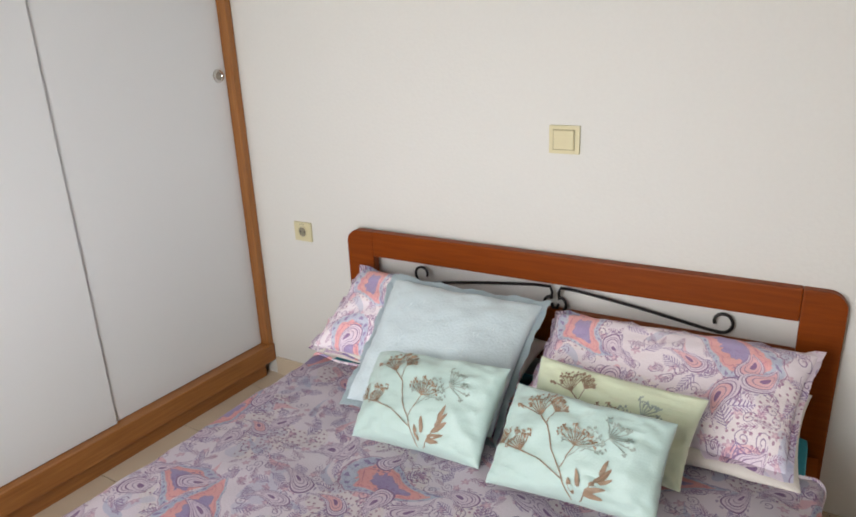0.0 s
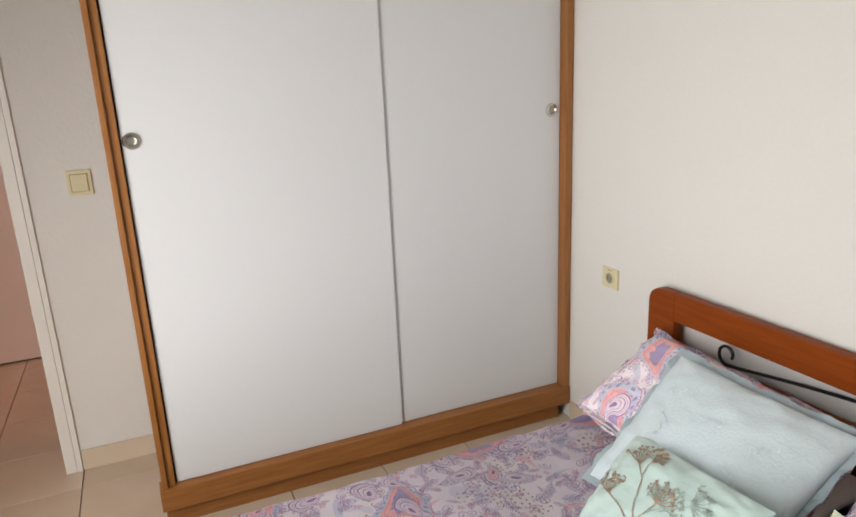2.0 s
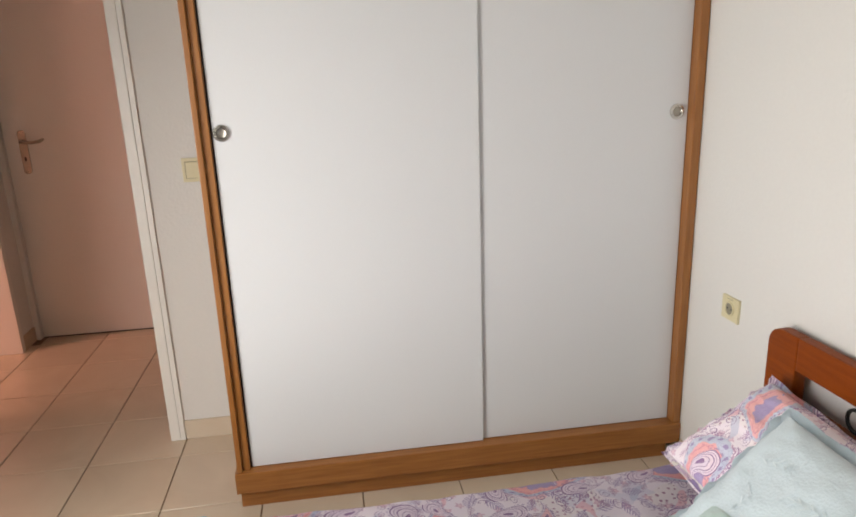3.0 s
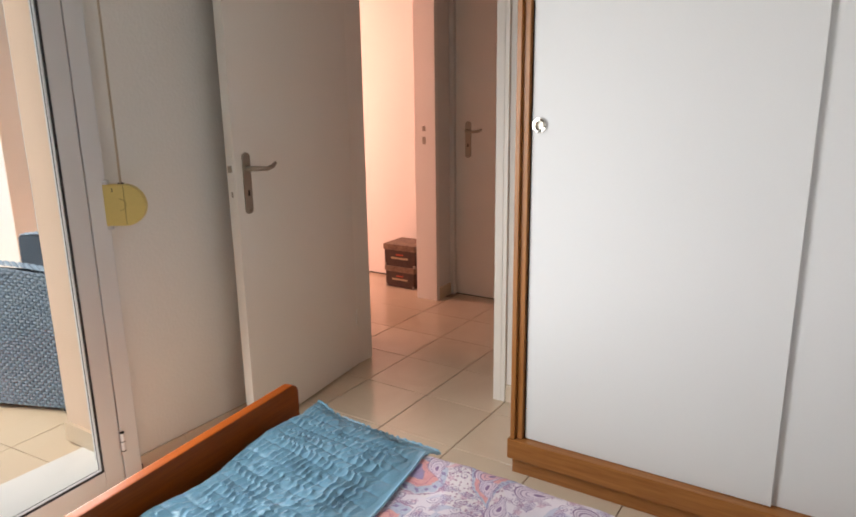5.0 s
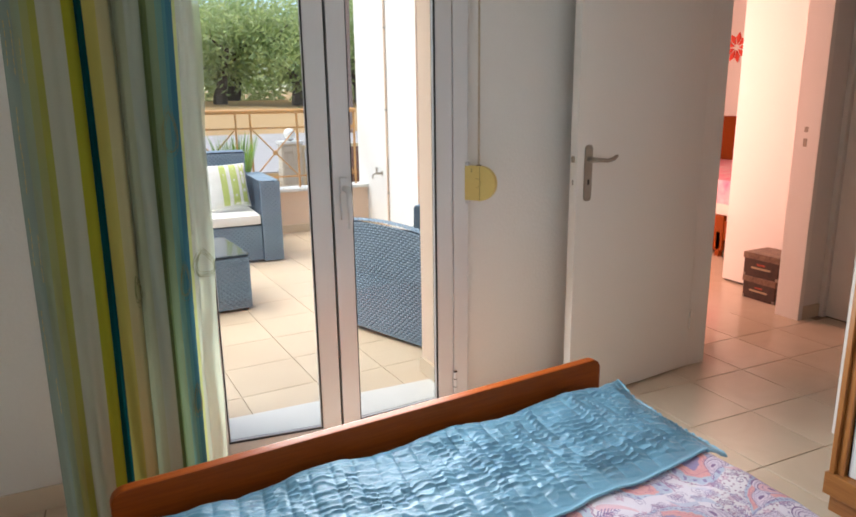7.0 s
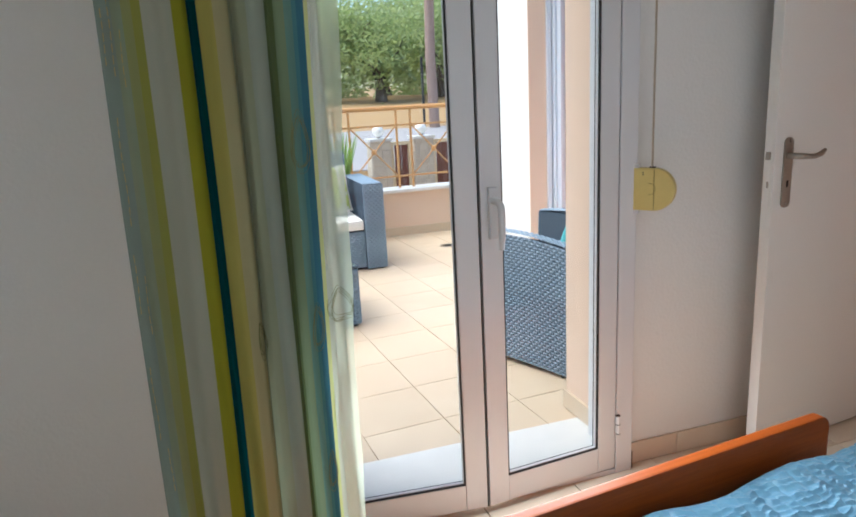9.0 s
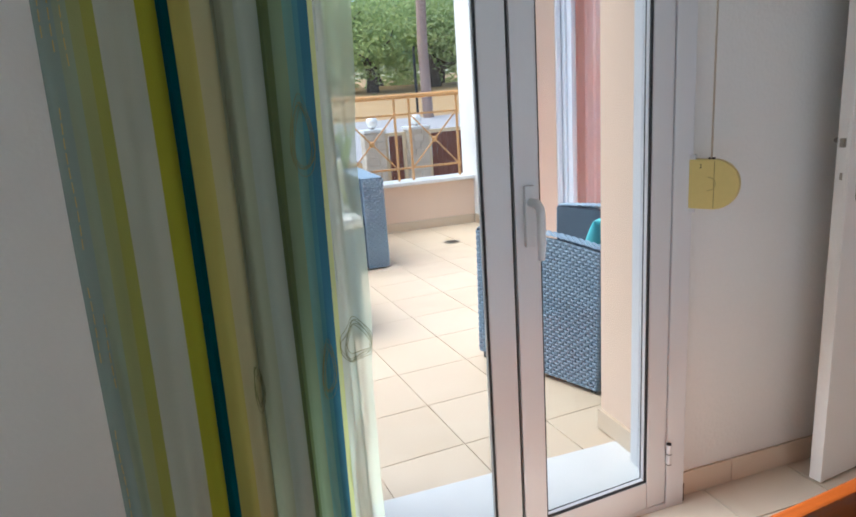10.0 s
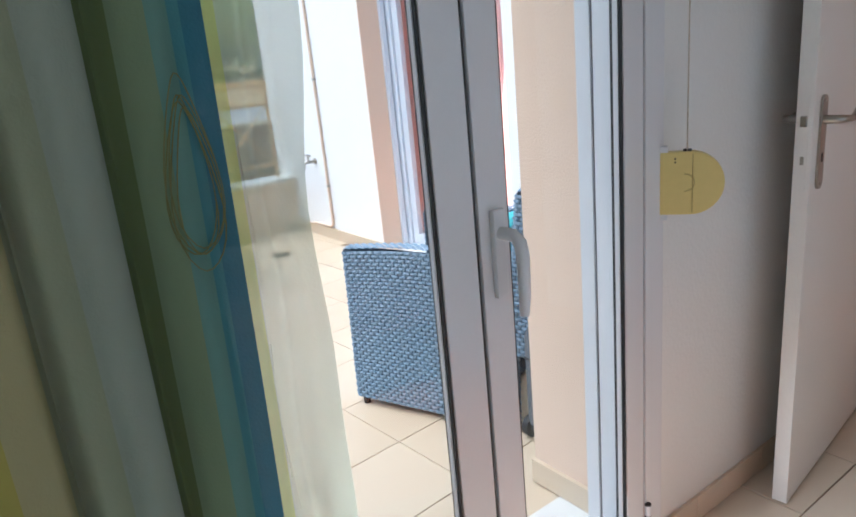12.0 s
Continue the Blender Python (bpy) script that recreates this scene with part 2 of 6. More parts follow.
structure("parapet_coping", bm_box(-0.32, 6.0, -6.84, -6.61, 0.455, 0.485, bev=0.006), M_MARBLE, "white marble coping on the terrace parapet", "coping")
structure("terrace_skirting", bm_box(-0.31, 6.0, -6.65, -6.638, 0.05, 0.135), M_TILE_OUT, "beige tile skirting along the parapet", "skirting")
structure("wing_skirting", bm_box(-0.32, -0.308, -6.65, -5.40, 0.05, 0.135), M_TILE_OUT, "beige tile skirting along the terrace wall", "skirting")
structure("reveal_lining", bm_box(0.726, 0.733, -2.985, -2.675, 0.05, 2.2), M_PEACH, "peach rendered side of the balcony door opening", "reveal")
structure("reveal_skirting", bm_box(0.733, 0.745, -2.99, -2.757, 0.063, 0.135), M_TILE_OUT, "beige skirting at the door reveal", "skirting")
structure("wing_reveal", bm_box(-0.575, -0.318, -5.402, -5.392, 0.06, 2.25), M_PEACH, "peach rendered reveal of the terrace door", "reveal")
structure("threshold", bm_box(0.7345, 1.765, -2.885, -2.60, 0.0, 0.062, bev=0.004), M_MARBLE, "white marble door threshold", "threshold")



# ---- fabrics ----
def nodes_of(m):
    return m.node_tree.nodes, m.node_tree.links


def mixer(n, l, fac, a, b):
    mx = n.new("ShaderNodeMix")
    mx.data_type = "RGBA"
    for i, v in ((0, fac), (6, a), (7, b)):
        if isinstance(v, (tuple, float, int)):
            mx.inputs[i].default_value = (*v, 1) if isinstance(v, tuple) else v
        else:
            l.new(v, mx.inputs[i])
    return mx.outputs[2]


def math_node(n, l, op, a, b=0.0, c=0.0):
    k = n.new("ShaderNodeMath")
    k.operation = op
    for i, v in enumerate((a, b, c)):
        if isinstance(v, (float, int)):
            k.inputs[i].default_value = v
        else:
            l.new(v, k.inputs[i])
    return k.outputs[0]


def paisley_mat(name):
    """Lavender cotton print: large coral and blue figures, plum paisley drops, blossoms, dots and fern lines."""
    m = mat(name, (0.6, 0.5, 0.63), 0.85, bump=0.15, grain=240, sheen=0.15)
    n, l = nodes_of(m)
    tc = [k for k in n if k.type == "TEX_COORD"][0].outputs["Object"]
    flat = n.new("ShaderNodeVectorMath")
    flat.operation, flat.inputs[1].default_value = "MULTIPLY", (1, 1, 0)
    l.new(tc, flat.inputs[0])
    warp = n.new("ShaderNodeTexNoise")
    warp.inputs["Scale"].default_value, warp.inputs["Detail"].default_value = 9.0, 1
    l.new(flat.outputs[0], warp.inputs["Vector"])
    bend = n.new("ShaderNodeVectorMath")
    bend.operation, bend.inputs[1].default_value = "MULTIPLY_ADD", (0.05, 0.05, 0.0)
    l.new(warp.outputs["Color"], bend.inputs[0]), l.new(flat.outputs[0], bend.inputs[2])
    p = bend.outputs[0]

    def op(kind, a, b=0.0, c=0.0):
        return math_node(n, l, kind, a, b, c)

    def both(a, b):
        return op("MULTIPLY", a, b)

    def nz(scale, detail=2):
        v = n.new("ShaderNodeTexNoise")
        v.inputs["Scale"].default_value, v.inputs["Detail"].default_value = scale, detail
        l.new(p, v.inputs["Vector"])
        return v.outputs[0]

    def cells(scale, rand=0.8):
        """Scattered figures: each one's own turned x and y, and three random values."""
        v = n.new("ShaderNodeTexVoronoi")
        v.voronoi_dimensions = "2D"
        v.inputs["Scale"].default_value, v.inputs["Randomness"].default_value = scale, rand
        l.new(p, v.inputs["Vector"])
        sep = n.new("ShaderNodeSeparateColor")
        l.new(v.outputs["Color"], sep.inputs[0])
        d = n.new("ShaderNodeVectorMath")
        d.operation = "SUBTRACT"
        l.new(p, d.inputs[0]), l.new(v.outputs["Position"], d.inputs[1])
        rot = n.new("ShaderNodeVectorRotate")
        rot.rotation_type = "Z_AXIS"
        l.new(d.outputs[0], rot.inputs["Vector"])
        l.new(op("MULTIPLY", sep.outputs[0], 6.28), rot.inputs["Angle"])
        q = n.new("ShaderNodeSeparateXYZ")
        l.new(rot.outputs[0], q.inputs[0])
        return q.outputs[0], q.outputs[1], sep.outputs[0], sep.outputs[1], sep.outputs[2], v.outputs["Distance"]

    def drop(x, y, ln, wd, curl):
        """Field that grows from 0 inside to 1 on the outline of a teardrop with a curled tail."""
        t = op("DIVIDE", y, ln)
        tail = op("MAXIMUM", t, -0.2)
        xs = op("ADD", x, op("MULTIPLY", both(tail, tail), curl))
        w = op("MAXIMUM", op("MULTIPLY_ADD", t, -0.60 * wd, 0.68 * wd), 0.0012)
        k = op("DIVIDE", xs, w)
        return op("ADD", both(k, k), both(t, t))

    def sprig(x, y, ln, wd, pitch):
        """A feathered leaf spray: stem and slanting leaflets."""
        ax = op("ABSOLUTE", x)
        t = op("DIVIDE", y, ln)
        inside = op("LESS_THAN", ax, op("MULTIPLY_ADD", both(t, t), -wd, wd))
        leaf = op("LESS_THAN", op("FRACT", op("MULTIPLY", op("MULTIPLY_ADD", ax, -1.1, y), 1 / pitch)), 0.36)
        return both(inside, op("MAXIMUM", leaf, op("LESS_THAN", ax, 0.0007)))

    def band(f, lo, hi):
        return both(op("GREATER_THAN", f, lo), op("LESS_THAN", f, hi))

    def dye(c, fac, strength, col):
        return mixer(n, l, op("MULTIPLY", fac, strength), c, col)
    zone, zone2, fine = nz(5.0), nz(8.5), nz(60.0, 1)
    c = mixer(n, l, nz(4.2), (0.95, 0.86, 0.90), (0.88, 0.79, 0.90))
    c = dye(c, op("GREATER_THAN", zone, 0.55), 0.7, (0.90, 0.82, 0.84))
    c = dye(c, op("GREATER_THAN", zone2, 0.62), 0.4, (0.60, 0.60, 0.76))
    # dots
    x, y, r0, r1, r2, d = cells(64.0, 0.45)
    c = dye(c, both(op("LESS_THAN", d, 0.19), op("GREATER_THAN", zone, 0.56)), 0.8, (0.40, 0.16, 0.30))
    # scattered blossoms
    x, y, r0, r1, r2, d = cells(29.0)
    petal = op("MULTIPLY_ADD", op("SINE", op("MULTIPLY", op("ARCTAN2", y, x), 5.0)), 0.09, 0.24)
    c = dye(c, both(op("LESS_THAN", d, petal), op("GREATER_THAN", r1, 0.6)), 0.6, (0.62, 0.32, 0.48))
    c = dye(c, both(op("LESS_THAN", d, 0.10), op("GREATER_THAN", r1, 0.6)), 0.8, (0.92, 0.72, 0.78))
    # soft pink and blue brush marks
    x, y, r0, r1, r2, d = cells(9.0, 0.95)
    mark = op("LESS_THAN", drop(x, y, 0.050, 0.014, -0.030), 0.9)
    c = dye(c, both(mark, op("GREATER_THAN", r1, 0.6)), 0.6, (0.86, 0.46, 0.54))
    c = dye(c, both(mark, op("LESS_THAN", r1, 0.35)), 0.6, (0.55, 0.58, 0.74))
    # leaf sprays, large and small
    x, y, r0, r1, r2, d = cells(14.5, 0.9)
    c = dye(c, both(sprig(x, y, 0.030, 0.0135, 0.0080), op("GREATER_THAN", r1, 0.12)), 0.85, (0.32, 0.20, 0.44))
    x, y, r0, r1, r2, d = cells(23.0, 0.9)
    c = dye(c, both(sprig(x, y, 0.020, 0.0085, 0.0060), op("GREATER_THAN", r1, 0.25)), 0.8, (0.40, 0.20, 0.38))
    # curled tendrils
    x, y, r0, r1, r2, d = cells(26.0, 0.9)
    spiral = op("FRACT", op("ADD", op("MULTIPLY", d, 4.2), op("MULTIPLY", op("ARCTAN2", y, x), 0.159)))
    c = dye(c, both(both(op("LESS_THAN", spiral, 0.20), op("LESS_THAN", d, 0.42)), op("GREATER_THAN", r1, 0.40)), 0.85, (0.30, 0.17, 0.36))
    # large coral figures with scalloped blue borders
    x, y, r0, r1, r2, d = cells(3.7, 0.75)
    f = op("ADD", drop(x, y, 0.122, 0.080, 0.055), op("MULTIPLY_ADD", fine, 0.34, -0.17))
    here = op("GREATER_THAN", r1, 0.36)
    c = dye(c, both(here, band(f, 0.58, 1.0)), 0.75, (0.56, 0.62, 0.76))
    studs = op("GREATER_THAN", op("SINE", op("MULTIPLY", op("ARCTAN2", y, x), 26.0)), 0.35)
    c = dye(c, both(both(here, studs), band(f, 0.72, 0.88)), 0.75, (0.30, 0.20, 0.46))
    c = dye(c, both(here, band(f, 0.18, 0.58)), 0.85, (0.92, 0.44, 0.44))
    c = dye(c, both(here, band(f, 0.40, 0.44)), 0.6, (0.62, 0.22, 0.34))
    c = dye(c, both(here, op("LESS_THAN", f, 0.18)), 0.9, (0.42, 0.33, 0.58))
    c = dye(c, both(here, band(f, 1.04, 1.10)), 0.7, (0.42, 0.20, 0.38))
    # drawn paisley drops
    x, y, r0, r1, r2, d = cells(8.2, 0.85)
    f = drop(x, y, 0.056, 0.031, 0.034)
    here = op("GREATER_THAN", r1, 0.18)
    c = dye(c, both(here, op("LESS_THAN", f, 1.0)), 0.9, (0.88, 0.76, 0.86))
    c = dye(c, both(both(here, op("GREATER_THAN", r2, 0.66)), op("LESS_THAN", f, 0.5)), 0.8, (0.90, 0.52, 0.56))
    for lo, hi, s in ((0.86, 1.0, 0.9), (0.62, 0.69, 0.6), (0.42, 0.50, 0.85), (0.18, 0.23, 0.6), (0.0, 0.05, 0.9)):
        c = dye(c, both(here, band(f, lo, hi)), s, (0.29, 0.15, 0.34))
    beads = op("GREATER_THAN", op("SINE", op("MULTIPLY", op("ARCTAN2", y, x), 24.0)), 0.1)
    c = dye(c, both(both(here, beads), band(f, 1.12, 1.36)), 0.65, (0.36, 0.24, 0.46))
    l.new(c, n["Principled BSDF"].inputs["Base Color"])
    return m


def quilt_satin():
    m = mat("blue_satin", (0.205, 0.42, 0.56), 0.30, vary=0.15, scale=9, grain=300, bump=0.03, second=(0.16, 0.35, 0.49), spec=0.5, sheen=0.2)
    return m


def curtain_mat():
    """Woven stripes across the cloth, their colours holding fold shade and backlight too, given by its own width
    coordinate; thin enough to let light through.
    """
    m = bpy.data.materials.new("striped_voile")
    m.use_nodes = True
    n, l = nodes_of(m)
    uv = n.new("ShaderNodeUVMap")
    sx = n.new("ShaderNodeSeparateXYZ")
    l.new(uv.outputs[0], sx.inputs[0])
    ramp = n.new("ShaderNodeValToRGB")
    # stripes dimmed as unlit cloth, fold shade painted at 0.692, free edge paled as backlit
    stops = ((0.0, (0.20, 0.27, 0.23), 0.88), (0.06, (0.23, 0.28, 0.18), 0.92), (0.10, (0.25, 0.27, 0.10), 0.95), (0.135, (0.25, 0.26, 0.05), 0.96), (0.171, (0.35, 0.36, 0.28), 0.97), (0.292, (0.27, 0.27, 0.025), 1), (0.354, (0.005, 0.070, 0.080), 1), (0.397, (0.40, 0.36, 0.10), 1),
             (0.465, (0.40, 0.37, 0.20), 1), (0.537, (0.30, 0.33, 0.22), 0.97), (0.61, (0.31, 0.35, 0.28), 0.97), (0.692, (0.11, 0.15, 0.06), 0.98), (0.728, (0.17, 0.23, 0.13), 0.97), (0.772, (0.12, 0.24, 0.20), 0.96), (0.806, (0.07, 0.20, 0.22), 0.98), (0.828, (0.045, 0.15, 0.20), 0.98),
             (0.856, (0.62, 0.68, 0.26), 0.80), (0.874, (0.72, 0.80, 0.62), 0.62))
    cr = ramp.color_ramp
    cr.interpolation = "CONSTANT"
    for i, (pos, col, a) in enumerate(stops):
        e = cr.elements[i] if i < 2 else cr.elements.new(pos)
        e.position, e.color = pos, (*col, a)
    l.new(sx.outputs[0], ramp.inputs[0])
    tcn, nz = n.new("ShaderNodeTexCoord"), n.new("ShaderNodeTexNoise")
    nz.inputs["Scale"].default_value, nz.inputs["Detail"].default_value = 380, 2
    l.new(tcn.outputs["Object"], nz.inputs["Vector"])
    bp = n.new("ShaderNodeBump")
    bp.inputs["Strength"].default_value, bp.inputs["Distance"].default_value = 0.2, 0.003
    l.new(nz.outputs[0], bp.inputs["Height"])
    df, tl, tr = n.new("ShaderNodeBsdfDiffuse"), n.new("ShaderNodeBsdfTranslucent"), n.new("ShaderNodeBsdfTransparent")
    m1, m2 = n.new("ShaderNodeMixShader"), n.new("ShaderNodeMixShader")
    for s in (df, tl):
        l.new(ramp.outputs[0], s.inputs[0]), l.new(bp.outputs[0], s.inputs["Normal"])
    m1.inputs[0].default_value = 0.38
    l.new(df.outputs[0], m1.inputs[1]), l.new(tl.outputs[0], m1.inputs[2])
    l.new(ramp.outputs[1], m2.inputs[0]), l.new(tr.outputs[0], m2.inputs[1]), l.new(m1.outputs[0], m2.inputs[2])
    l.new(m2.outputs[0], n["Material Output"].inputs[0])
    return m


M_PAISLEY = paisley_mat("paisley_cotton")
M_SATIN = quilt_satin()
M_BLUE_CUSHION = mat("pale_blue_brocade", (0.60, 0.71, 0.76), 0.55, vary=0.06, scale=8, grain=160, bump=0.2, sheen=0.3)
M_MINT = mat("mint_satin_cotton", (0.49, 0.65, 0.62), 0.5, vary=0.06, scale=6, grain=260, bump=0.1, sheen=0.3)
M_LIME = mat("pale_lime_cotton", (0.70, 0.77, 0.57), 0.55, vary=0.06, scale=6, grain=260, bump=0.1, sheen=0.3)
M_PRINT = mat("brown_print", (0.36, 0.25, 0.17), 0.6, vary=0.3, scale=60)
M_PRINT2 = mat("grey_green_print", (0.38, 0.46, 0.42), 0.6, vary=0.3, scale=60)
M_THREAD = mat("pale_embroidery", (0.68, 0.78, 0.82), 0.45, vary=0.1, scale=60)
M_LINEN = mat("white_linen", (0.76, 0.71, 0.66), 0.8, vary=0.05, scale=8, grain=200, bump=0.15)
M_TEAL = mat("teal_sheet", (0.02, 0.30, 0.38), 0.7, vary=0.1, scale=8)


# ---- wardrobe ----
def wardrobe():
    w = thing("wardrobe", pose(0, 0, 0), "tall beech-framed wardrobe with two white sliding doors", "wardrobe")
    part("side_panel", bm_box(-0.505, -0.045, -1.513, -1.495, 0.0, H - 0.004), M_OAK, w)
    part("stile", bm_box(-0.045, 0.0, -1.513, -1.497, 0.140, H - 0.004, bev=0.002), M_OAK, w)
    part("inner_stile", bm_box(-0.045, -0.012, -1.4968, -1.474, 0.140, H - 0.004, bev=0.002), M_OAK, w)
    part("door_gap", bm_box(-0.045, -0.030, -1.4738, -1.4692, 0.142, 2.449), M_GASKET, w, "dark gap beside the sliding door")
    part("stile", bm_box(-0.045, 0.0, -0.031, -0.003, 0.140, H - 0.004, bev=0.003), M_OAK, w)
    part("bottom_rail", bm_box(-0.06, 0.006, -1.522, -0.003, 0.066, 0.139, bev=0.004), M_OAKY, w)
    part("plinth", bm_box(-0.06, -0.022, -1.513, -0.04, 0.001, 0.066), M_OAKY, w)
    part("carcass", bm_box(-0.50, -0.13, -1.493, -0.005, 0.07, H - 0.01), M_WHITE_PANEL, w)
    part("top_rail", bm_box(-0.06, 0.004, -1.517, -0.003, 2.45, H - 0.003, bev=0.003), M_OAKY, w)
    for nm, y0, y1, x1, ky in (("sliding_door", -1.4685, -0.702, -0.026, -1.443), ("sliding_door", -0.745, -0.033, -0.038, -0.070)):
        d = part(nm, bm_box(x1 - 0.010, x1, y0, y1, 0.142, 2.449, bev=0.0015), M_WHITE_PANEL, w, "plain white laminate sliding door")
        ring = bmesh.new()
        for k, (r, x) in enumerate(((0.0205, x1 + 0.0035), (0.0165, x1 + 0.0045))):
            bm_tube([(x, ky + r * math.cos(a * math.tau / 28), 1.207 + r * math.sin(a * math.tau / 28)) for a in range(28)], 0.0035, 6, ring, closed=True)
        part("knob", ring, M_CHROME, d, "round recessed chrome pull", smooth=True)
        cup = bmesh.new()
        prof = ((0.0, 0.0005), (0.008, 0.0008), (0.014, 0.002), (0.0165, 0.0045))
        rings = []
        for r, x in prof[1:]:
            rings.append([cup.verts.new((x1 + x, ky + r * math.cos(a * math.tau / 24), 1.207 + r * math.sin(a * math.tau / 24))) for a in range(24)])
        for A, B in zip(rings, rings[1:]):
            for k in range(24):
                cup.faces.new((A[k], A[(k + 1) % 24], B[(k + 1) % 24], B[k]))
        cup.faces.new(rings[0])
        part("knob_cup", cup, M_STEEL, d, "brushed steel cup", smooth=True)
    part("track", bm_box(-0.072, -0.062, -1.474, -0.04, 0.125, 0.142), M_STEEL, w)


wardrobe()


# ---- wall plates ----
M_GAP = mat("shaded_gap", (0.34, 0.29, 0.17), 0.7)


def wall_plate(name, m, w, h, label, rocker=True):
    """Centred on the wall; local x across, y out of the wall, z up."""
    t = thing(name, m, label, "switch" if rocker else "socket")
    part("plate", bm_box(-w / 2, w / 2, 0.0, 0.009, -h / 2, h / 2, bev=0.003), M_CREAM, t)
    if rocker:
        part("rocker", bm_box(-w * 0.33, w * 0.33, 0.008, 0.0145, -h * 0.33, h * 0.33, bev=0.002), M_CREAM, t)
        g = bmesh.new()
        bm_tube([(a * w * 0.35, 0.0095, b * h * 0.35) for a, b in ((-1, -1), (1, -1), (1, 1), (-1, 1))], 0.0012, 4, g, closed=True)
        part("gap", g, M_GAP, t)
    else:
        g = bmesh.new()
        bm_tube([(0.02 * math.cos(a * math.tau / 24), 0.0105, 0.02 * math.sin(a * math.tau / 24)) for a in range(24)], 0.0028, 6, g, closed=True)
        part("collar", g, M_CREAM, t, smooth=True)
        part("well", bm_cyl((0, 0.006, 0), (0, 0.0098, 0), 0.0188, seg=24), mat("socket_grey", (0.30, 0.27, 0.20), 0.5), t, "shaded round well")
        for s in (-1, 1):
            part("pin_hole", bm_cyl((s * 0.0095, 0.0095, 0), (s * 0.0095, 0.0104, 0), 0.0028, seg=10), M_GASKET, t)
            part("earth_clip", bm_box(-0.003, 0.003, 0.009, 0.012, s * 0.0165 - 0.0025, s * 0.0165 + 0.0025), M_STEEL, t)
        part("label_bar", bm_box(-0.012, 0.012, 0.0088, 0.0096, h * 0.40, h * 0.415), M_GASKET, t)
    return t


wall_plate("light_switch", pose(1.236, 0, 1.0275, 0, 0, 180), 0.088, 0.078, "cream plastic rocker light switch on the white wall")
wall_plate("light_switch", pose(-0.515, -1.624, 1.049, 0, 0, -90), 0.076, 0.084, "cream plastic light switch beside the doorway")
wall_plate("power_socket", pose(0.233, 0, 0.645, 0, 0, 180), 0.080, 0.072, "cream plastic power socket beside the bed", rocker=False)


# ---- picture over the bed: only its lower edge shows ----
pic = thing("picture", pose(1.075, 0, 1.412), "unframed canvas picture in dark blue, yellow and black", "picture")
part("canvas", bm_box(0, 0.52, -0.022, 0.0, 0, 0.38, bev=0.002), mat("picture_blue", (0.02, 0.05, 0.10), 0.6, second=(0.005, 0.006, 0.01), scale=9), pic)
part("yellow_band", bm_slab([(0.0, 0.0), (0.035, 0.0), (0.10, 0.13), (0.0, 0.16)], 0.002, "y"), mat("picture_yellow", (0.62, 0.62, 0.08), 0.6), pic, at=pose(0.0, -0.0245, 0.001))
part("blue_band", bm_slab([(0.04, 0.0), (0.10, 0.0), (0.22, 0.20), (0.11, 0.14)], 0.002, "y"), mat("picture_light_blue", (0.06, 0.26, 0.42), 0.6), pic, at=pose(0.0, -0.0245, 0.001))


# ---- doors ----
def rounded_plate(w, h, n=6):
    pts = []
    for cx, cz, a0 in ((w / 2 - w * 0.45, h / 2 - w * 0.45, 0), (-w / 2 + w * 0.45, h / 2 - w * 0.45, 90), (-w / 2 + w * 0.45, -h / 2 + w * 0.45, 180), (w / 2 - w * 0.45, -h / 2 + w * 0.45, 270)):
        for k in range(n + 1):
            a = radians(a0 + 90 * k / n)
            pts.append((cx + w * 0.45 * math.cos(a), cz + w * 0.45 * math.sin(a)))
    return pts


def lever_set(parent, at, point=-1):
    """Long back plate with lever, keyhole and two screws; local y out of the leaf."""
    plate = part("handle_plate", bm_slab(rounded_plate(0.040, 0.225), 0.006, "y", bev=0.0015), M_STEEL, parent, "worn brushed-steel back plate", at=at)
    lever = bmesh.new()
    bm_tube([(0, 0.004, 0.055), (0, 0.030, 0.055), (point * 0.006, 0.043, 0.055), (point * 0.02, 0.048, 0.054), (point * 0.06, 0.049, 0.050), (point * 0.095, 0.047, 0.055), (point * 0.118, 0.044, 0.066)],
            [0.011, 0.010, 0.0095, 0.009, 0.008, 0.0085, 0.006], 10, lever)
    part("lever", lever, M_STEEL, plate, "curved steel lever", smooth=True)
    part("keyhole", bm_slab(rounded_plate(0.009, 0.022), 0.001, "y"), M_GASKET, plate, at=pose(0, 0.0062, -0.035))
    for z in (-0.1, 0.1):
        part("screw", bm_cyl((0, 0.005, z), (0, 0.0075, z), 0.0035, seg=10), M_CHROME, plate)
    return plate


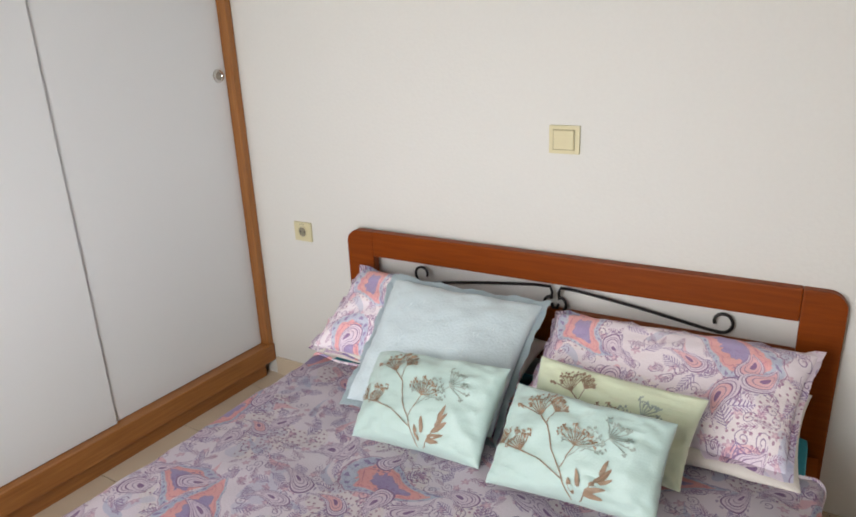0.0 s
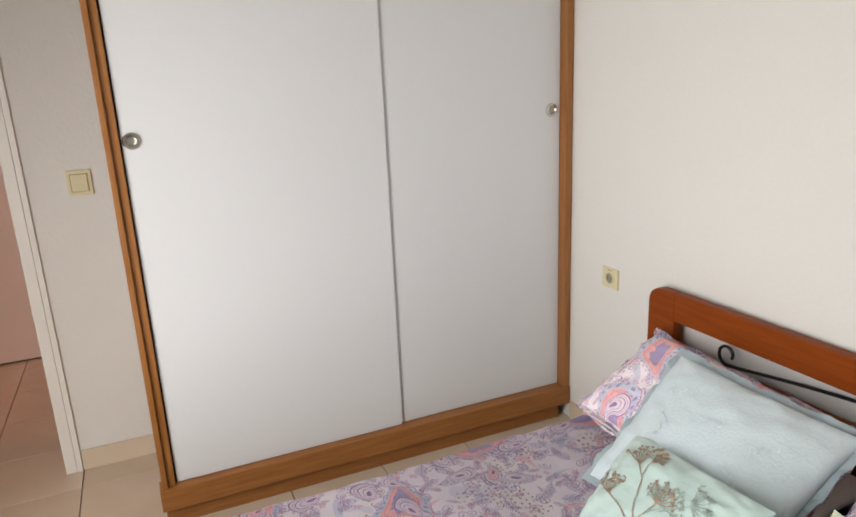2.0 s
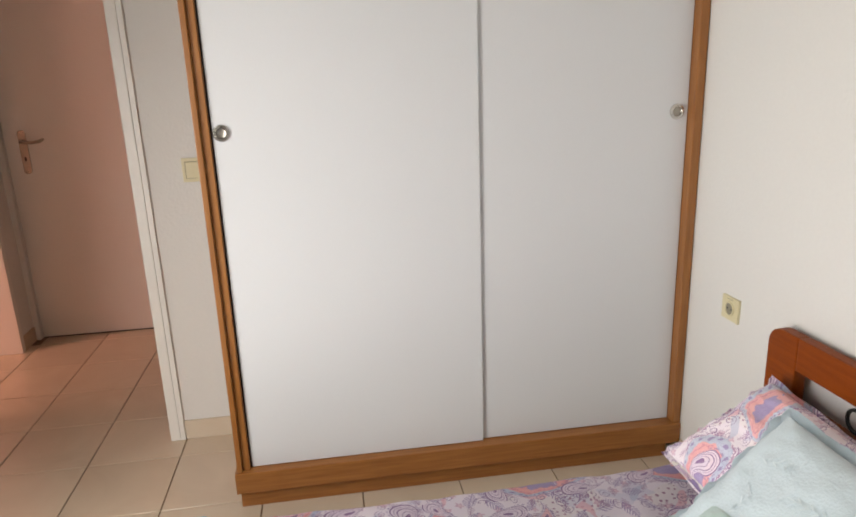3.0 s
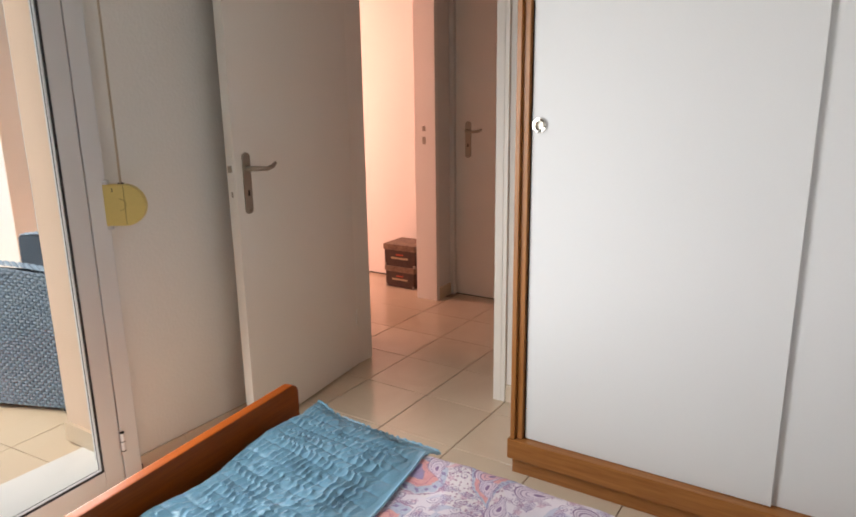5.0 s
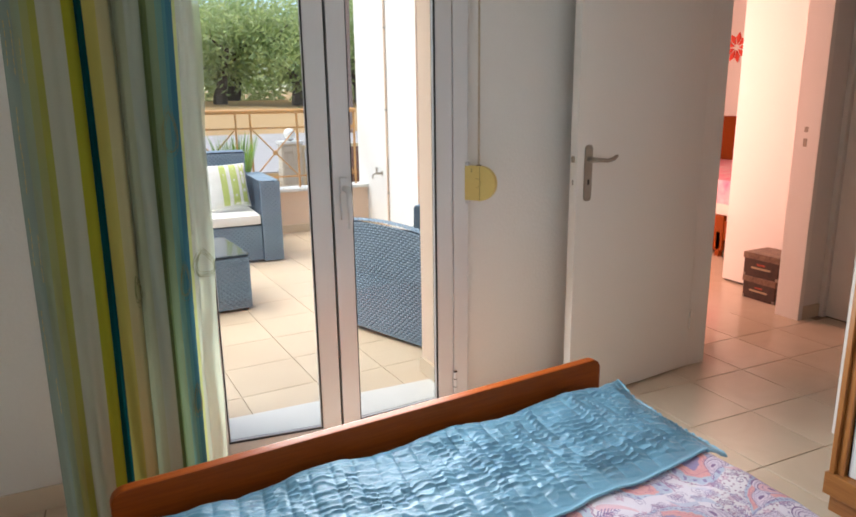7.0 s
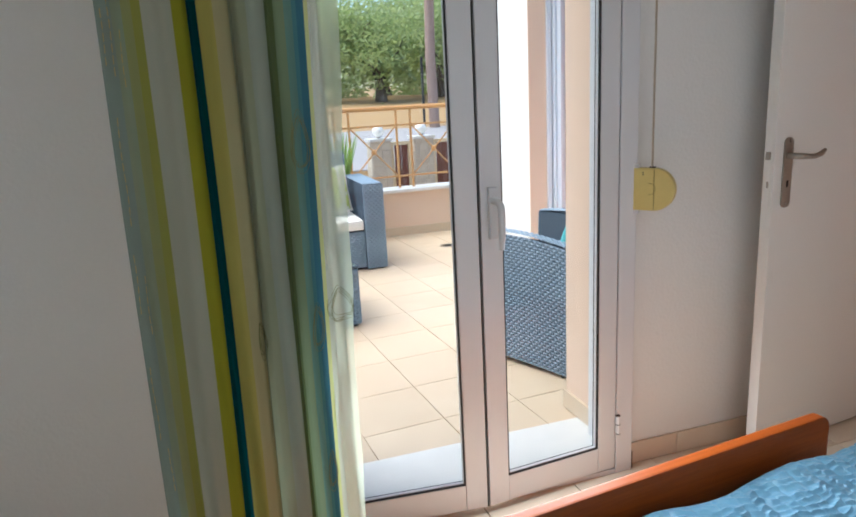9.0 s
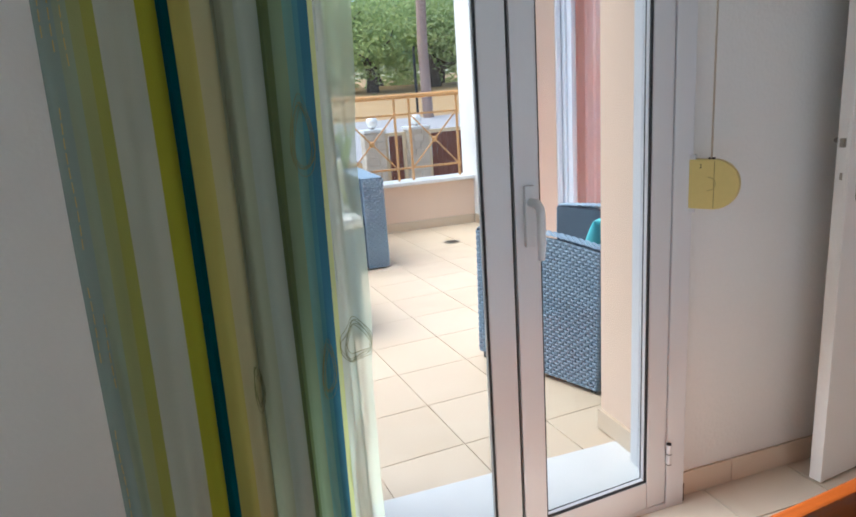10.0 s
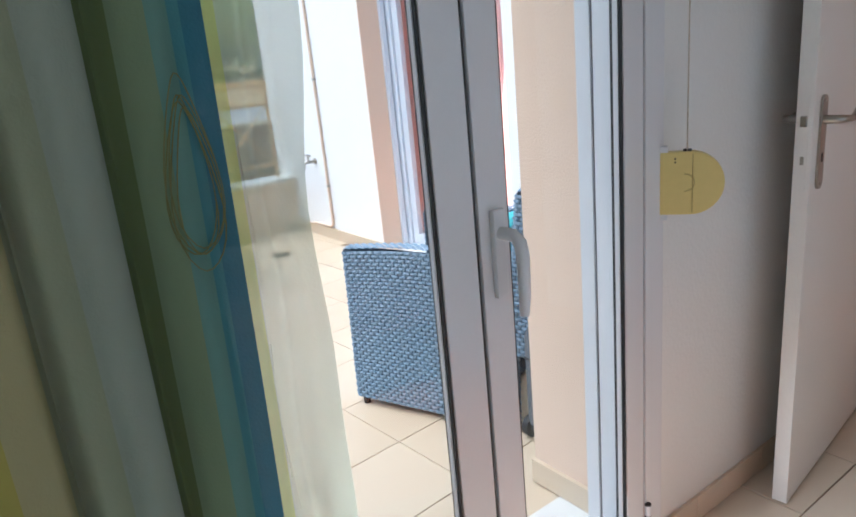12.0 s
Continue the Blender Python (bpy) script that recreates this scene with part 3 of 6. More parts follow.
def door_leaf(name, m, width, label, height=2.03, sides=(1,), handle_z=1.0, hx=None):
    """Hinge edge at local x=0, free edge at x=width; front face at y=0, thickness towards -y."""
    d = thing(name, m, label, "door", kind="structure")
    part("leaf", bm_box(0, width, -0.038, 0, 0.008, height, bev=0.002), M_DOORP, d)
    hx = width - 0.055 if hx is None else hx
    lever_set(d, pose(hx, 0.0, handle_z), -1)
    if -1 in sides:
        lever_set(d, pose(hx, -0.038, handle_z, 0, 0, 180), 1)
    part("lock_plate", bm_box(width - 0.001, width + 0.0015, -0.029, -0.009, handle_z - 0.11, handle_z + 0.12), M_DOORP, d, "white painted lock plate")
    part("latch", bm_box(width, width + 0.009, -0.026, -0.012, handle_z + 0.045, handle_z + 0.07, bev=0.002), M_STEEL, d)
    part("bolt_slot", bm_box(width + 0.0005, width + 0.002, -0.023, -0.015, handle_z - 0.045, handle_z - 0.025), M_STEEL, d)
    for z in (0.2, 1.8):
        part("hinge_pin", bm_cyl((-0.004, 0.002, z), (-0.004, 0.002, z + 0.09), 0.007, seg=10), M_DOORP, d)
    return d


ang = math.degrees(math.atan2(0.100, 0.775))
door_leaf("door_1", pose(-0.494, -2.583, 0, 0, 0, ang), 0.775, "white painted flush door standing open into the bedroom", sides=(1, -1), handle_z=0.995, hx=0.716)
door_leaf("door_2", pose(-1.805, -1.99, 0, 0, 0, -90), 0.795, "closed white painted flush door in the hall", handle_z=1.025, hx=0.705)
part("shadow_gap", bm_box(-1.845, -1.81, -2.785, -1.98, 0.0005, 0.006), M_GASKET)["kind"] = "structure"


def casing(axis, face, out, a0, a1, top, w, depth, label, w0=None):
    """Door lining and architraves round an opening; parts are the two posts and the head."""
    c = thing("door_frame", pose(0, 0, 0), label, "door frame", kind="structure")
    w0 = w0 or w
    for b0, b1 in ((a0, a0 + w0), (a1 - w, a1)):
        if axis == "x":
            part("post", bm_box(face - depth, face + out, b0, b1, 0.0, top, bev=0.004), M_DOORP, c)
        else:
            part("post", bm_box(b0, b1, face - depth, face + out, 0.0, top, bev=0.004), M_DOORP, c)
    if axis == "x":
        part("head", bm_box(face - depth, face + out, a0 + w0 + 0.0005, a1 - w - 0.0005, top - w, top, bev=0.004), M_DOORP, c)
    else:
        part("head", bm_box(a0 + w0 + 0.0005, a1 - w - 0.0005, face - depth, face + out, top - w, top, bev=0.004), M_DOORP, c)
    return c


casing("x", -0.515, 0.012, -2.6115, -1.801, 2.079, 0.037, 0.108, "white painted wooden door frame, paint chipped at the foot", 0.017)
part("architrave", bm_box(-0.5145, -0.503, -1.8005, -1.782, 0.0, 2.1, bev=0.003), M_DOORP)["kind"] = "structure"
casing("y", -2.82, 0.012, -1.629, -0.801, 2.059, 0.035, 0.142, "white painted door frame of the pink bedroom")
casing("x", -1.79, 0.008, -2.8195, -1.951, 2.059, 0.03, 0.11, "white painted frame of the closed hall door")
strike = thing("strike_plate", pose(-1.594, -2.89, 1.05), "small steel strike plate in the door frame", "strike plate")
part("plate", bm_box(0.0, 0.002, -0.011, 0.011, -0.045, 0.0), M_STEEL, strike)
part("plate", bm_box(0.0, 0.002, -0.011, 0.011, 0.035, 0.065), M_STEEL, strike)


# ---- skirting tiles ----
def skirting(name, label, axis, face, out, a0, a1, h=0.079, step=0.33):
    s = thing(name, pose(0, 0, 0), label, "skirting", kind="structure")
    a = a0
    while a < a1 - 0.01:
        b = min(a + step, a1)
        if axis == "y":
            bm = bm_box(a + 0.001, b - 0.001, min(face, face + out), max(face, face + out), 0.001, h, bev=0.002)
        else:
            bm = bm_box(min(face, face + out), max(face, face + out), a + 0.001, b - 0.001, 0.001, h, bev=0.002)
        part("skirting_tile", bm, M_TILE, s)
        a = b
    return s


skirting("baseboard", "cream tile skirting under the balcony wall", "y", -2.62, 0.009, -0.49, 0.705)
skirting("baseboard", "cream tile skirting under the balcony wall", "y", -2.62, 0.009, 1.81, 2.75)
skirting("baseboard", "chipped cream tile skirting beside the doorway", "x", -0.515, 0.009, -1.781, -1.515)
skirting("baseboard", "cream tile skirting behind the bed", "y", 0.0, -0.009, 0.01, 2.75)
skirting("baseboard", "cream tile skirting", "x", 2.75, -0.009, -2.61, -0.01)
skirting("baseboard", "cream tile skirting in the hall", "y", -2.82, 0.009, -1.78, -1.632)


# ---- balcony door ----
def sash(d, x0, x1, hinge_x, turn):
    """A glazed leaf, hinged at hinge_x and pushed a little into the room at its free edge."""
    s = part("sash", bm_box(x0, x0 + 0.068, -2.614, -2.583, 0.022, 2.12, bev=0.003), M_PVC, d, "white plastic glazed door leaf")
    part("stile", bm_box(x1 - 0.068, x1, -2.614, -2.583, 0.022, 2.12, bev=0.003), M_PVC, s)
    part("bottom_rail", bm_box(x0 + 0.0685, x1 - 0.0685, -2.614, -2.584, 0.022, 0.108, bev=0.003), M_PVC, s)
    part("top_rail", bm_box(x0 + 0.0685, x1 - 0.0685, -2.614, -2.584, 2.05, 2.12, bev=0.003), M_PVC, s)
    a0, a1, z0, z1 = x0 + 0.0685, x1 - 0.0685, 0.1085, 2.0495
    for name, mt, y0, y1, w in (("gasket", M_GASKET, -2.5925, -2.5855, 0.004), ("glazing_bead", M_PVC, -2.6030, -2.5927, 0.006), ("gasket", M_GASKET, -2.6105, -2.6032, 0.004)):
        g = bmesh.new()
        for b in ((a0, a0 + w, z0, z1), (a1 - w, a1, z0, z1), (a0 + w, a1 - w, z0, z0 + w), (a0 + w, a1 - w, z1 - w, z1)):
            bm_box(b[0], b[1], y0, y1, b[2], b[3], g)
        part(name, g, mt, s, "black rubber glazing gasket" if name == "gasket" else "")
    pane = part("pane", bm_box(a0 + 0.0042, a1 - 0.0042, -2.609, -2.604, z0 + 0.0042, z1 - 0.0042), M_GLASS, s, "clear glass pane")
    pane.visible_shadow = False
    s.matrix_basis = Matrix.Translation((hinge_x, -2.583, 0)) @ pose(0, 0, 0, 0, 0, turn) @ Matrix.Translation((-hinge_x, 2.583, 0))
    return s


def balcony_door():
    d = thing("window_1", pose(0, 0, 0), "white plastic double balcony door, both glazed leaves just ajar", "balcony door", kind="structure")
    for nm, b in (("frame_post", (0.710, 0.772, 0.0, 2.19)), ("frame_post", (1.737, 1.800, 0.0, 2.19)), ("frame_head", (0.7725, 1.7365, 2.125, 2.19)), ("frame_sill", (0.7725, 1.7365, 0.0, 0.018))):
        part(nm, bm_box(b[0], b[1], -2.6195 if "post" in nm or "head" in nm else -2.66, -2.580, b[2], b[3], bev=0.004), M_PVC, d)
    part("inner_bead", bm_box(0.700, 0.7095, -2.6195, -2.597, 0.0, 2.19, bev=0.003), M_PVC, d)
    part("jamb", bm_box(0.7345, 0.785, -2.70, -2.646, 0.063, 2.19, bev=0.003), M_PVC, d)
    part("jamb", bm_box(1.728, 1.76, -2.70, -2.646, 0.063, 2.19, bev=0.003), M_PVC, d)
    part("shutter_guide", bm_box(0.7345, 0.775, -2.755, -2.715, 0.063, 2.19, bev=0.003), M_PVC, d)
    part("shutter_guide", bm_box(0.7345, 0.770, -2.7145, -2.7005, 0.063, 2.19), M_GASKET, d)
    part("shutter_guide", bm_box(1.738, 1.76, -2.755, -2.715, 0.063, 2.19, bev=0.003), M_PVC, d)
    leaf = sash(d, 0.775, 1.2565, 0.775, 5.1)
    other = sash(d, 1.262, 1.735, 1.735, -5.2)
    part("meeting_gap", bm_box(1.2572, 1.2615, -2.614, -2.586, 0.022, 2.12), M_GASKET, other, "dark gap between the leaves")
    h = part("handle_plate", bm_box(1.206, 1.234, -2.5835, -2.572, 0.885, 1.035, bev=0.005), M_PVC, leaf, "white plastic handle plate")
    lv = bmesh.new()
    bm_tube([(1.220, -2.574, 0.995), (1.220, -2.545, 0.995), (1.220, -2.532, 0.985), (1.220, -2.528, 0.965), (1.220, -2.528, 0.90), (1.220, -2.531, 0.862)], [0.011, 0.011, 0.011, 0.011, 0.010, 0.008], 10, lv)
    part("lever", lv, M_PVC, h, smooth=True)
    for z in (0.155, 1.9):
        hg = part("hinge", bm_cyl((0.770, -2.575, z), (0.770, -2.575, z + 0.062), 0.0075, seg=12), M_PVC, d)
        for zz in (z - 0.003, z + 0.0305, z + 0.062):
            part("hinge_gap", bm_cyl((0.770, -2.575, zz), (0.770, -2.575, zz + 0.003), 0.0078, seg=12), M_GASKET, hg)
    part("foot_block", bm_box(0.700, 0.715, -2.6195, -2.588, 0.001, 0.062, bev=0.002), mat("brown_stop", (0.12, 0.08, 0.05), 0.7), d)


balcony_door()


# ---- shutter strap winder ----
def winder():
    a = math.degrees(math.atan2(0.101, -0.073))
    t = thing("strap_winder", pose(0.714, -2.588, 0.979, 0, 0, a), "yellowed plastic shutter strap winder swung out from the frame", "strap winder")
    r, L = 0.066, 0.060
    outline = [(0.0, -r), (L, -r)] + [(L + r * math.sin(k * math.pi / 20), -r * math.cos(k * math.pi / 20)) for k in range(1, 20)] + [(L, r), (0.0, r)]
    body = part("housing", bm_slab(outline, 0.026, "y", bev=0.004), M_YELLOW, t, at=pose(0, -0.013, 0))
    for side in (-0.0138, 0.0138):
        g = bmesh.new()
        bm_tube([(L + 0.004, side, -r + 0.004), (L + 0.004, side, r - 0.004)], 0.0009, 4, g)
        part("seam", g, mat("winder_seam", (0.30, 0.22, 0.06), 0.6), t)
        b = bmesh.new()
        bm_tube([(L - 0.012 + 0.02 * math.cos(k * math.pi / 12 - math.pi / 2), side, 0.002 + 0.018 * math.sin(k * math.pi / 12 - math.pi / 2)) for k in range(13)], 0.0011, 4, b)
        part("grip_mark", b, mat("grip_line", (0.42, 0.32, 0.10), 0.6), t)
        for z in (0.045, 0.052):
            part("rivet", bm_cyl((0.03, side - 0.0008, z), (0.03, side + 0.0008, z), 0.002, seg=8), M_GASKET, t)
    part("slot", bm_box(0.046, 0.062, -0.006, 0.006, r - 0.001, r + 0.0035), M_GASKET, t)
    for z in (r + 0.004, -r - 0.004):
        part("bracket", bm_box(-0.004, 0.016, -0.012, 0.008, z - 0.008, z + 0.008, bev=0.003), M_PVC, t)
    part("strap", bm_box(0.0525, 0.0545, -0.007, 0.007, r, 1.27), mat("strap_tape", (0.55, 0.47, 0.36), 0.8, vary=0.2, grain=300), t, "beige woven strap")


winder()


# ---- bed ----
def arc_rect(x0, x1, z0, z1, r, corners="tl tr", n=8):
    """Outline with rounded top corners."""
    pts = [(x0, z0), (x1, z0)]
    pts += [(x1 - r + r * math.cos(k * math.pi / 2 / n), z1 - r + r * math.sin(k * math.pi / 2 / n)) for k in range(n + 1)]
    pts += [(x0 + r - r * math.sin(k * math.pi / 2 / n), z1 - r + r * math.cos(k * math.pi / 2 / n)) for k in range(n + 1)]
    return pts


def bed_y(x, v):
    """From the head (v=0) to the foot (v=1), the foot a little askew."""
    return (1 - v) * (-0.075 + 0.02 * (x - 0.5)) + v * (-1.965 + 0.105 * (x - 0.5))


def bed():
    b = thing("bed", pose(0, 0, 0), "cherry-stained wooden double bed with iron scrolls in its headboard", "bed")
    hd = pose(0.482, -0.058, 0, 0, 0, 1.3)
    W = 1.474
    hb = bmesh.new()
    # posts and rails of the headboard as one bent frame: side posts, top rail, lower rail
    bm_slab([(0, 0.0), (0.105, 0.0), (0.105, 0.612), (0.105, 0.698), (0.045, 0.698)] + [(0.045 - 0.045 * math.sin(k * math.pi / 16), 0.653 + 0.045 * math.cos(k * math.pi / 16)) for k in range(1, 9)], 0.034, "y", hb, bev=0.005)
    part("post", hb, M_BED, b, at=hd)
    hb = bmesh.new()
    bm_slab([(W, 0.0), (W - 0.098, 0.0), (W - 0.098, 0.698), (W - 0.045, 0.698)] + [(W - 0.045 + 0.045 * math.sin(k * math.pi / 16), 0.653 + 0.045 * math.cos(k * math.pi / 16)) for k in range(1, 9)], 0.034, "y", hb, bev=0.005)
    part("post", hb, M_BED, b, at=hd)
    part("top_rail", bm_box(0.1052, W - 0.0982, 0, 0.034, 0.612, 0.698, bev=0.005), M_BED, b, at=hd)
    part("lower_rail", bm_box(0.1052, W - 0.0982, 0.002, 0.032, 0.36, 0.530, bev=0.004), M_BED, b, at=hd)

    def scroll(s):
        x_in = 0.745 + s * 0.012
        line = [(x_in + s * 0.01 + s * t * 0.40, 0.017, 0.600 + 0.004 * math.sin(t * math.pi) - 0.055 * t) for t in [k / 10 for k in range(1, 11)]]
        end = []
        cx, cz = line[-1][0] + s * 0.035, 0.572
        for k in range(1, 20):
            a = -math.pi * 0.62 + k / 19 * math.pi * 1.75
            r = 0.031 - 0.013 * k / 19
            end.append((cx + s * r * math.cos(a), 0.017, cz + r * math.sin(a)))
        return [(x_in, 0.017, 0.560), (x_in - s * 0.002, 0.017, 0.58), (x_in + s * 0.004, 0.017, 0.597)] + line + end
    for s in (1, -1):
        part("iron_scroll", bm_tube(scroll(s), 0.0045, 8), M_IRON, b, "black wrought-iron scroll", smooth=True, at=hd)
        c = bmesh.new()
        bm_tube([(0.745 + s * (0.012 + 0.022 * math.sin(k / 14 * math.pi * 1.5)), 0.017, 0.575 - 0.022 + 0.022 * math.cos(k / 14 * math.pi * 1.5) - 0.008) for k in range(15)], 0.0045, 8, c)
        part("iron_curl", c, M_IRON, b, "black wrought-iron curl", smooth=True, at=hd)
    # footboard, askew
    fa = math.degrees(math.atan2(0.16, 1.5))
    fd = pose(0.507, -2.043, 0, 0, 0, fa)
    fb = bmesh.new()
    bm_slab(arc_rect(0, 1.52, 0.10, 0.430, 0.035), 0.032, "y", fb, bev=0.006)
    part("footboard", fb, M_BED, b, at=fd)
    for x in (0.03, 1.44):
        part("leg", bm_box(x, x + 0.05, 0.001, 0.031, 0.0, 0.1005, bev=0.003), M_BED, b, at=fd)
    part("side_rail", bm_slab([(0.53, -0.06), (0.555, -0.06), (0.575, -1.985), (0.55, -1.985)], 0.14, "z"), M_BED, b, at=pose(0, 0, 0.12))
    part("side_rail", bm_slab([(1.92, -0.05), (1.945, -0.05), (1.975, -1.83), (1.95, -1.83)], 0.14, "z"), M_BED, b, at=pose(0, 0, 0.12))
    ms = bmesh.new()
    bm_slab([(0.557, -0.08), (1.918, -0.07), (1.945, -1.80), (0.578, -1.955)], 0.16, "z", ms, bev=0.02)
    part("mattress", ms, M_TEAL, b, "mattress in a teal fitted sheet", smooth=True, at=pose(0, 0, 0.165))


bed()


def cloth_height(x, y, amp=0.006):
    return amp * (noise.noise(Vector((x * 5, y * 5, 1.3))) + 0.6 * noise.noise(Vector((x * 13, y * 11, 4.1))))


def bedspread():
    """Duvet over the mattress: flat top, rounded fall at both long sides."""
    bm = bmesh.new()
    nu, nv = 120, 120
    uvs = []
    rows = []
    for j in range(nv + 1):
        v = 0.135 + 0.865 * j / nv
        row = []
        for i in range(nu + 1):
            s = -0.13 + i / nu * (1.0 + 0.26)
            x = 0.545 + 0.02 * v + 1.385 * min(max(s, 0.0), 1.0)
            z = 0.352
            over = -s if s < 0 else (s - 1 if s > 1 else 0)
            d = over * 1.385
            sgn = -1 if s < 0 else 1
            if d > 0:
                r = 0.045
                a = min(d / r, math.pi / 2)
                x += sgn * (r * math.sin(a) * 0.75 + 0.012 * math.sin(v * 23 + 1) * min(1, d / 0.1))
                z -= r * (1 - math.cos(a)) + max(0, d - r * math.pi / 2)
            y = bed_y(x, v)
            z += cloth_height(x, y, 0.012) + 0.004 * math.sin(x * 17 + y * 6)
            row.append(bm.verts.new((x, y, z)))
        rows.append(row)
    for A, B in zip(rows, rows[1:]):
        for k in range(nu):
            bm.faces.new((A[k], A[k + 1], B[k + 1], B[k]))
    edge = [v.co.copy() for v in rows[0]] + [r[-1].co.copy() for r in rows[1:]]
    bmesh.ops.solidify(bm, geom=bm.faces[:], thickness=-0.008)
    e = thing("bedspread", pose(0, 0, 0), "lavender paisley-print cotton duvet spread over the bed", "duvet")
    part("cover", bm, M_PAISLEY, e, smooth=True)
    part("hem", bm_tube(edge, 0.005, 6), M_PAISLEY, e, smooth=True)
    return e


bedspread()


def throw():
    """Quilted satin throw across the foot, folded edge rumpled along the footboard."""
    bm = bmesh.new()
    nu, nv = 460, 190
    rows = []
    for j in range(nv + 1):
        v = j / nv
        row = []
        for i in range(nu + 1):
            u = i / nu
            x = 0.47 + 1.50 * u
            yh = -1.505 + 0.12 * (x - 0.47) + 0.005 * math.sin(x * 9) + 0.002 * math.sin(x * 31)
            yf = -1.968 + 0.105 * (x - 0.5) + 0.010 * math.sin(x * 14 + 1)
            y = yh + (yf - yh) * v
            under = 0.352 + cloth_height(x, y, 0.012) + 0.004 * math.sin(x * 17 + y * 6)
            z = under + 0.016
            if x < 0.545:
                d = 0.545 - x
                z -= 0.035 * (d / 0.075) ** 1.6
            if x > 1.94:
                z -= 0.03 * ((x - 1.94) / 0.03) ** 2 * 0.5
            # quilting in squares turned to the cloth's own run
            px, py = x * 0.995 + y * -0.1, y * 0.995 + x * 0.1
            q = 0.058
            dx, dy = abs((px / q) % 1.0 - 0.5) * q, abs((py / q) % 1.0 - 0.5) * q
            puff = -math.exp(-(((q / 2 - dx) / 0.0042) ** 2)) - 0.7 * math.exp(-(((q / 2 - dy) / 0.0042) ** 2)) + 0.5 * (1 - (2 * dx / q) ** 2)
            # short ripples across the cloth, gathered between the stitched columns
            col = math.floor(px / q + 0.5)
            ph = py / 0.0235 + 1.1 * noise.noise(Vector((px * 9, py * 9, 2.2))) + 0.5 * noise.noise(Vector((px * 34, py * 26, 5.2))) + 0.35 * math.sin(col * 2.4)
            rip = 1.0 - 1.7 * abs(math.sin(math.pi * ph)) ** 0.8
            wr = rip * (0.45 + 0.9 * max(0.0, 0.35 + noise.noise(Vector((px * 8, py * 10, 9.4)))))
            wr2 = noise.noise(Vector((px * 26, py * 40, 3.7)))
            wr3 = noise.noise(Vector((px * 55, py * 110, 8.1)))
            region = 1 / (1 + math.exp((x - 1.05) * 5))
            calm = 0.15 + 0.85 * min(1.0, max(0.0, v - 0.08) / 0.12) * min(1.0, (1.0 - v) / 0.12)
            z += -0.012 * max(0.0, 1 - v / 0.17) + 0.0022 * puff + calm * (0.0044 * wr * (0.6 + 0.4 * region) + 0.0046 * wr2 * (1.1 - 0.5 * region) + 0.0016 * wr3)
            edge = min(v, 1 - v) * nv
            z -= 0.004 * max(0, 1 - edge / 3)
            if v > 0.88:
                z += 0.006 * math.sin((v - 0.88) / 0.12 * math.pi) * (0.6 + 0.9 * noise.noise(Vector((x * 11, 2.0, 0.4))) + 0.5 * noise.noise(Vector((x * 29, 7.0, 0.4)))) - 0.006 * (v - 0.88) / 0.12
            if u < 0.05 and v > 0.85:
                z += 0.035 * (1 - u / 0.05) * (v - 0.85) / 0.15
            row.append(bm.verts.new((x, y, max(z, 0.31 if x < 0.55 else under + 0.007))))
        rows.append(row)
    for A, B in zip(rows, rows[1:]):
        for k in range(nu):
            bm.faces.new((A[k], A[k + 1], B[k + 1], B[k]))
    edge = [r[0].co.copy() for r in rows[::-1]] + [v.co.copy() for v in rows[0][1:]]
    bmesh.ops.solidify(bm, geom=bm.faces[:], thickness=-0.006)
    e = thing("throw", pose(0, 0, 0), "blue quilted satin throw laid across the foot of the bed", "throw")
    part("quilt", bm, M_SATIN, e, smooth=True)
    part("binding", bm_tube(edge, 0.0045, 6), M_SATIN, e, smooth=True)
    return e


throw()


# ---- cushions ----
def cushion_surface(w, h, t, seed, pinch=0.05, wrinkle=0.006, flat=2.6, pull_l=None, pull_r=None):
    """pull_l, pull_r: how far the two lower corners are dragged out of the rectangle."""
    pull_l, pull_r = pull_l or Vector(), pull_r or Vector()

    def f(u, v, side):
        x = w / 2 * u * (1 - pinch * (1 - v * v) * abs(u) ** 3)
        y = h / 2 * v * (1 - pinch * (1 - u * u) * abs(v) ** 3)
        k = max(0.0, (1 - abs(u) ** flat)) * max(0.0, (1 - abs(v) ** flat))
        z = t / 2 * k ** 0.45
        edge = max(abs(u), abs(v))
        wv = noise.noise(Vector((u * 3.1 + seed, v * 3.1, seed * 0.7))) + 0.5 * noise.noise(Vector((u * 7.3, v * 7.9 + seed, 2.2)))
        z += wrinkle * wv * (0.35 + edge) * (k ** 0.3 if k > 0 else 0)
        wf = noise.noise(Vector((u * 5 + v * 9 + seed, v * 3.5 - u * 11, seed)))
        z += 0.32 * wrinkle * wf * edge ** 1.5 * (k ** 0.25 if k > 0 else 0)
        z += 0.22 * wrinkle * noise.noise(Vector((u * 9 - v * 5 + seed, v * 13 + u * 4, seed * 1.7))) * (0.3 + edge) * (k ** 0.3 if k > 0 else 0)
        # creases running in from the corners
        d = abs(abs(u) - abs(v))
        z -= 0.35 * wrinkle * math.exp(-(d * 9) ** 2) * edge * (k ** 0.2 if k > 0 else 0)
        low = (1 - v) / 2
        return Vector((x, y, side * z)) + (pull_l * (1 - u) / 2 + pull_r * (1 + u) / 2) * low
    return f


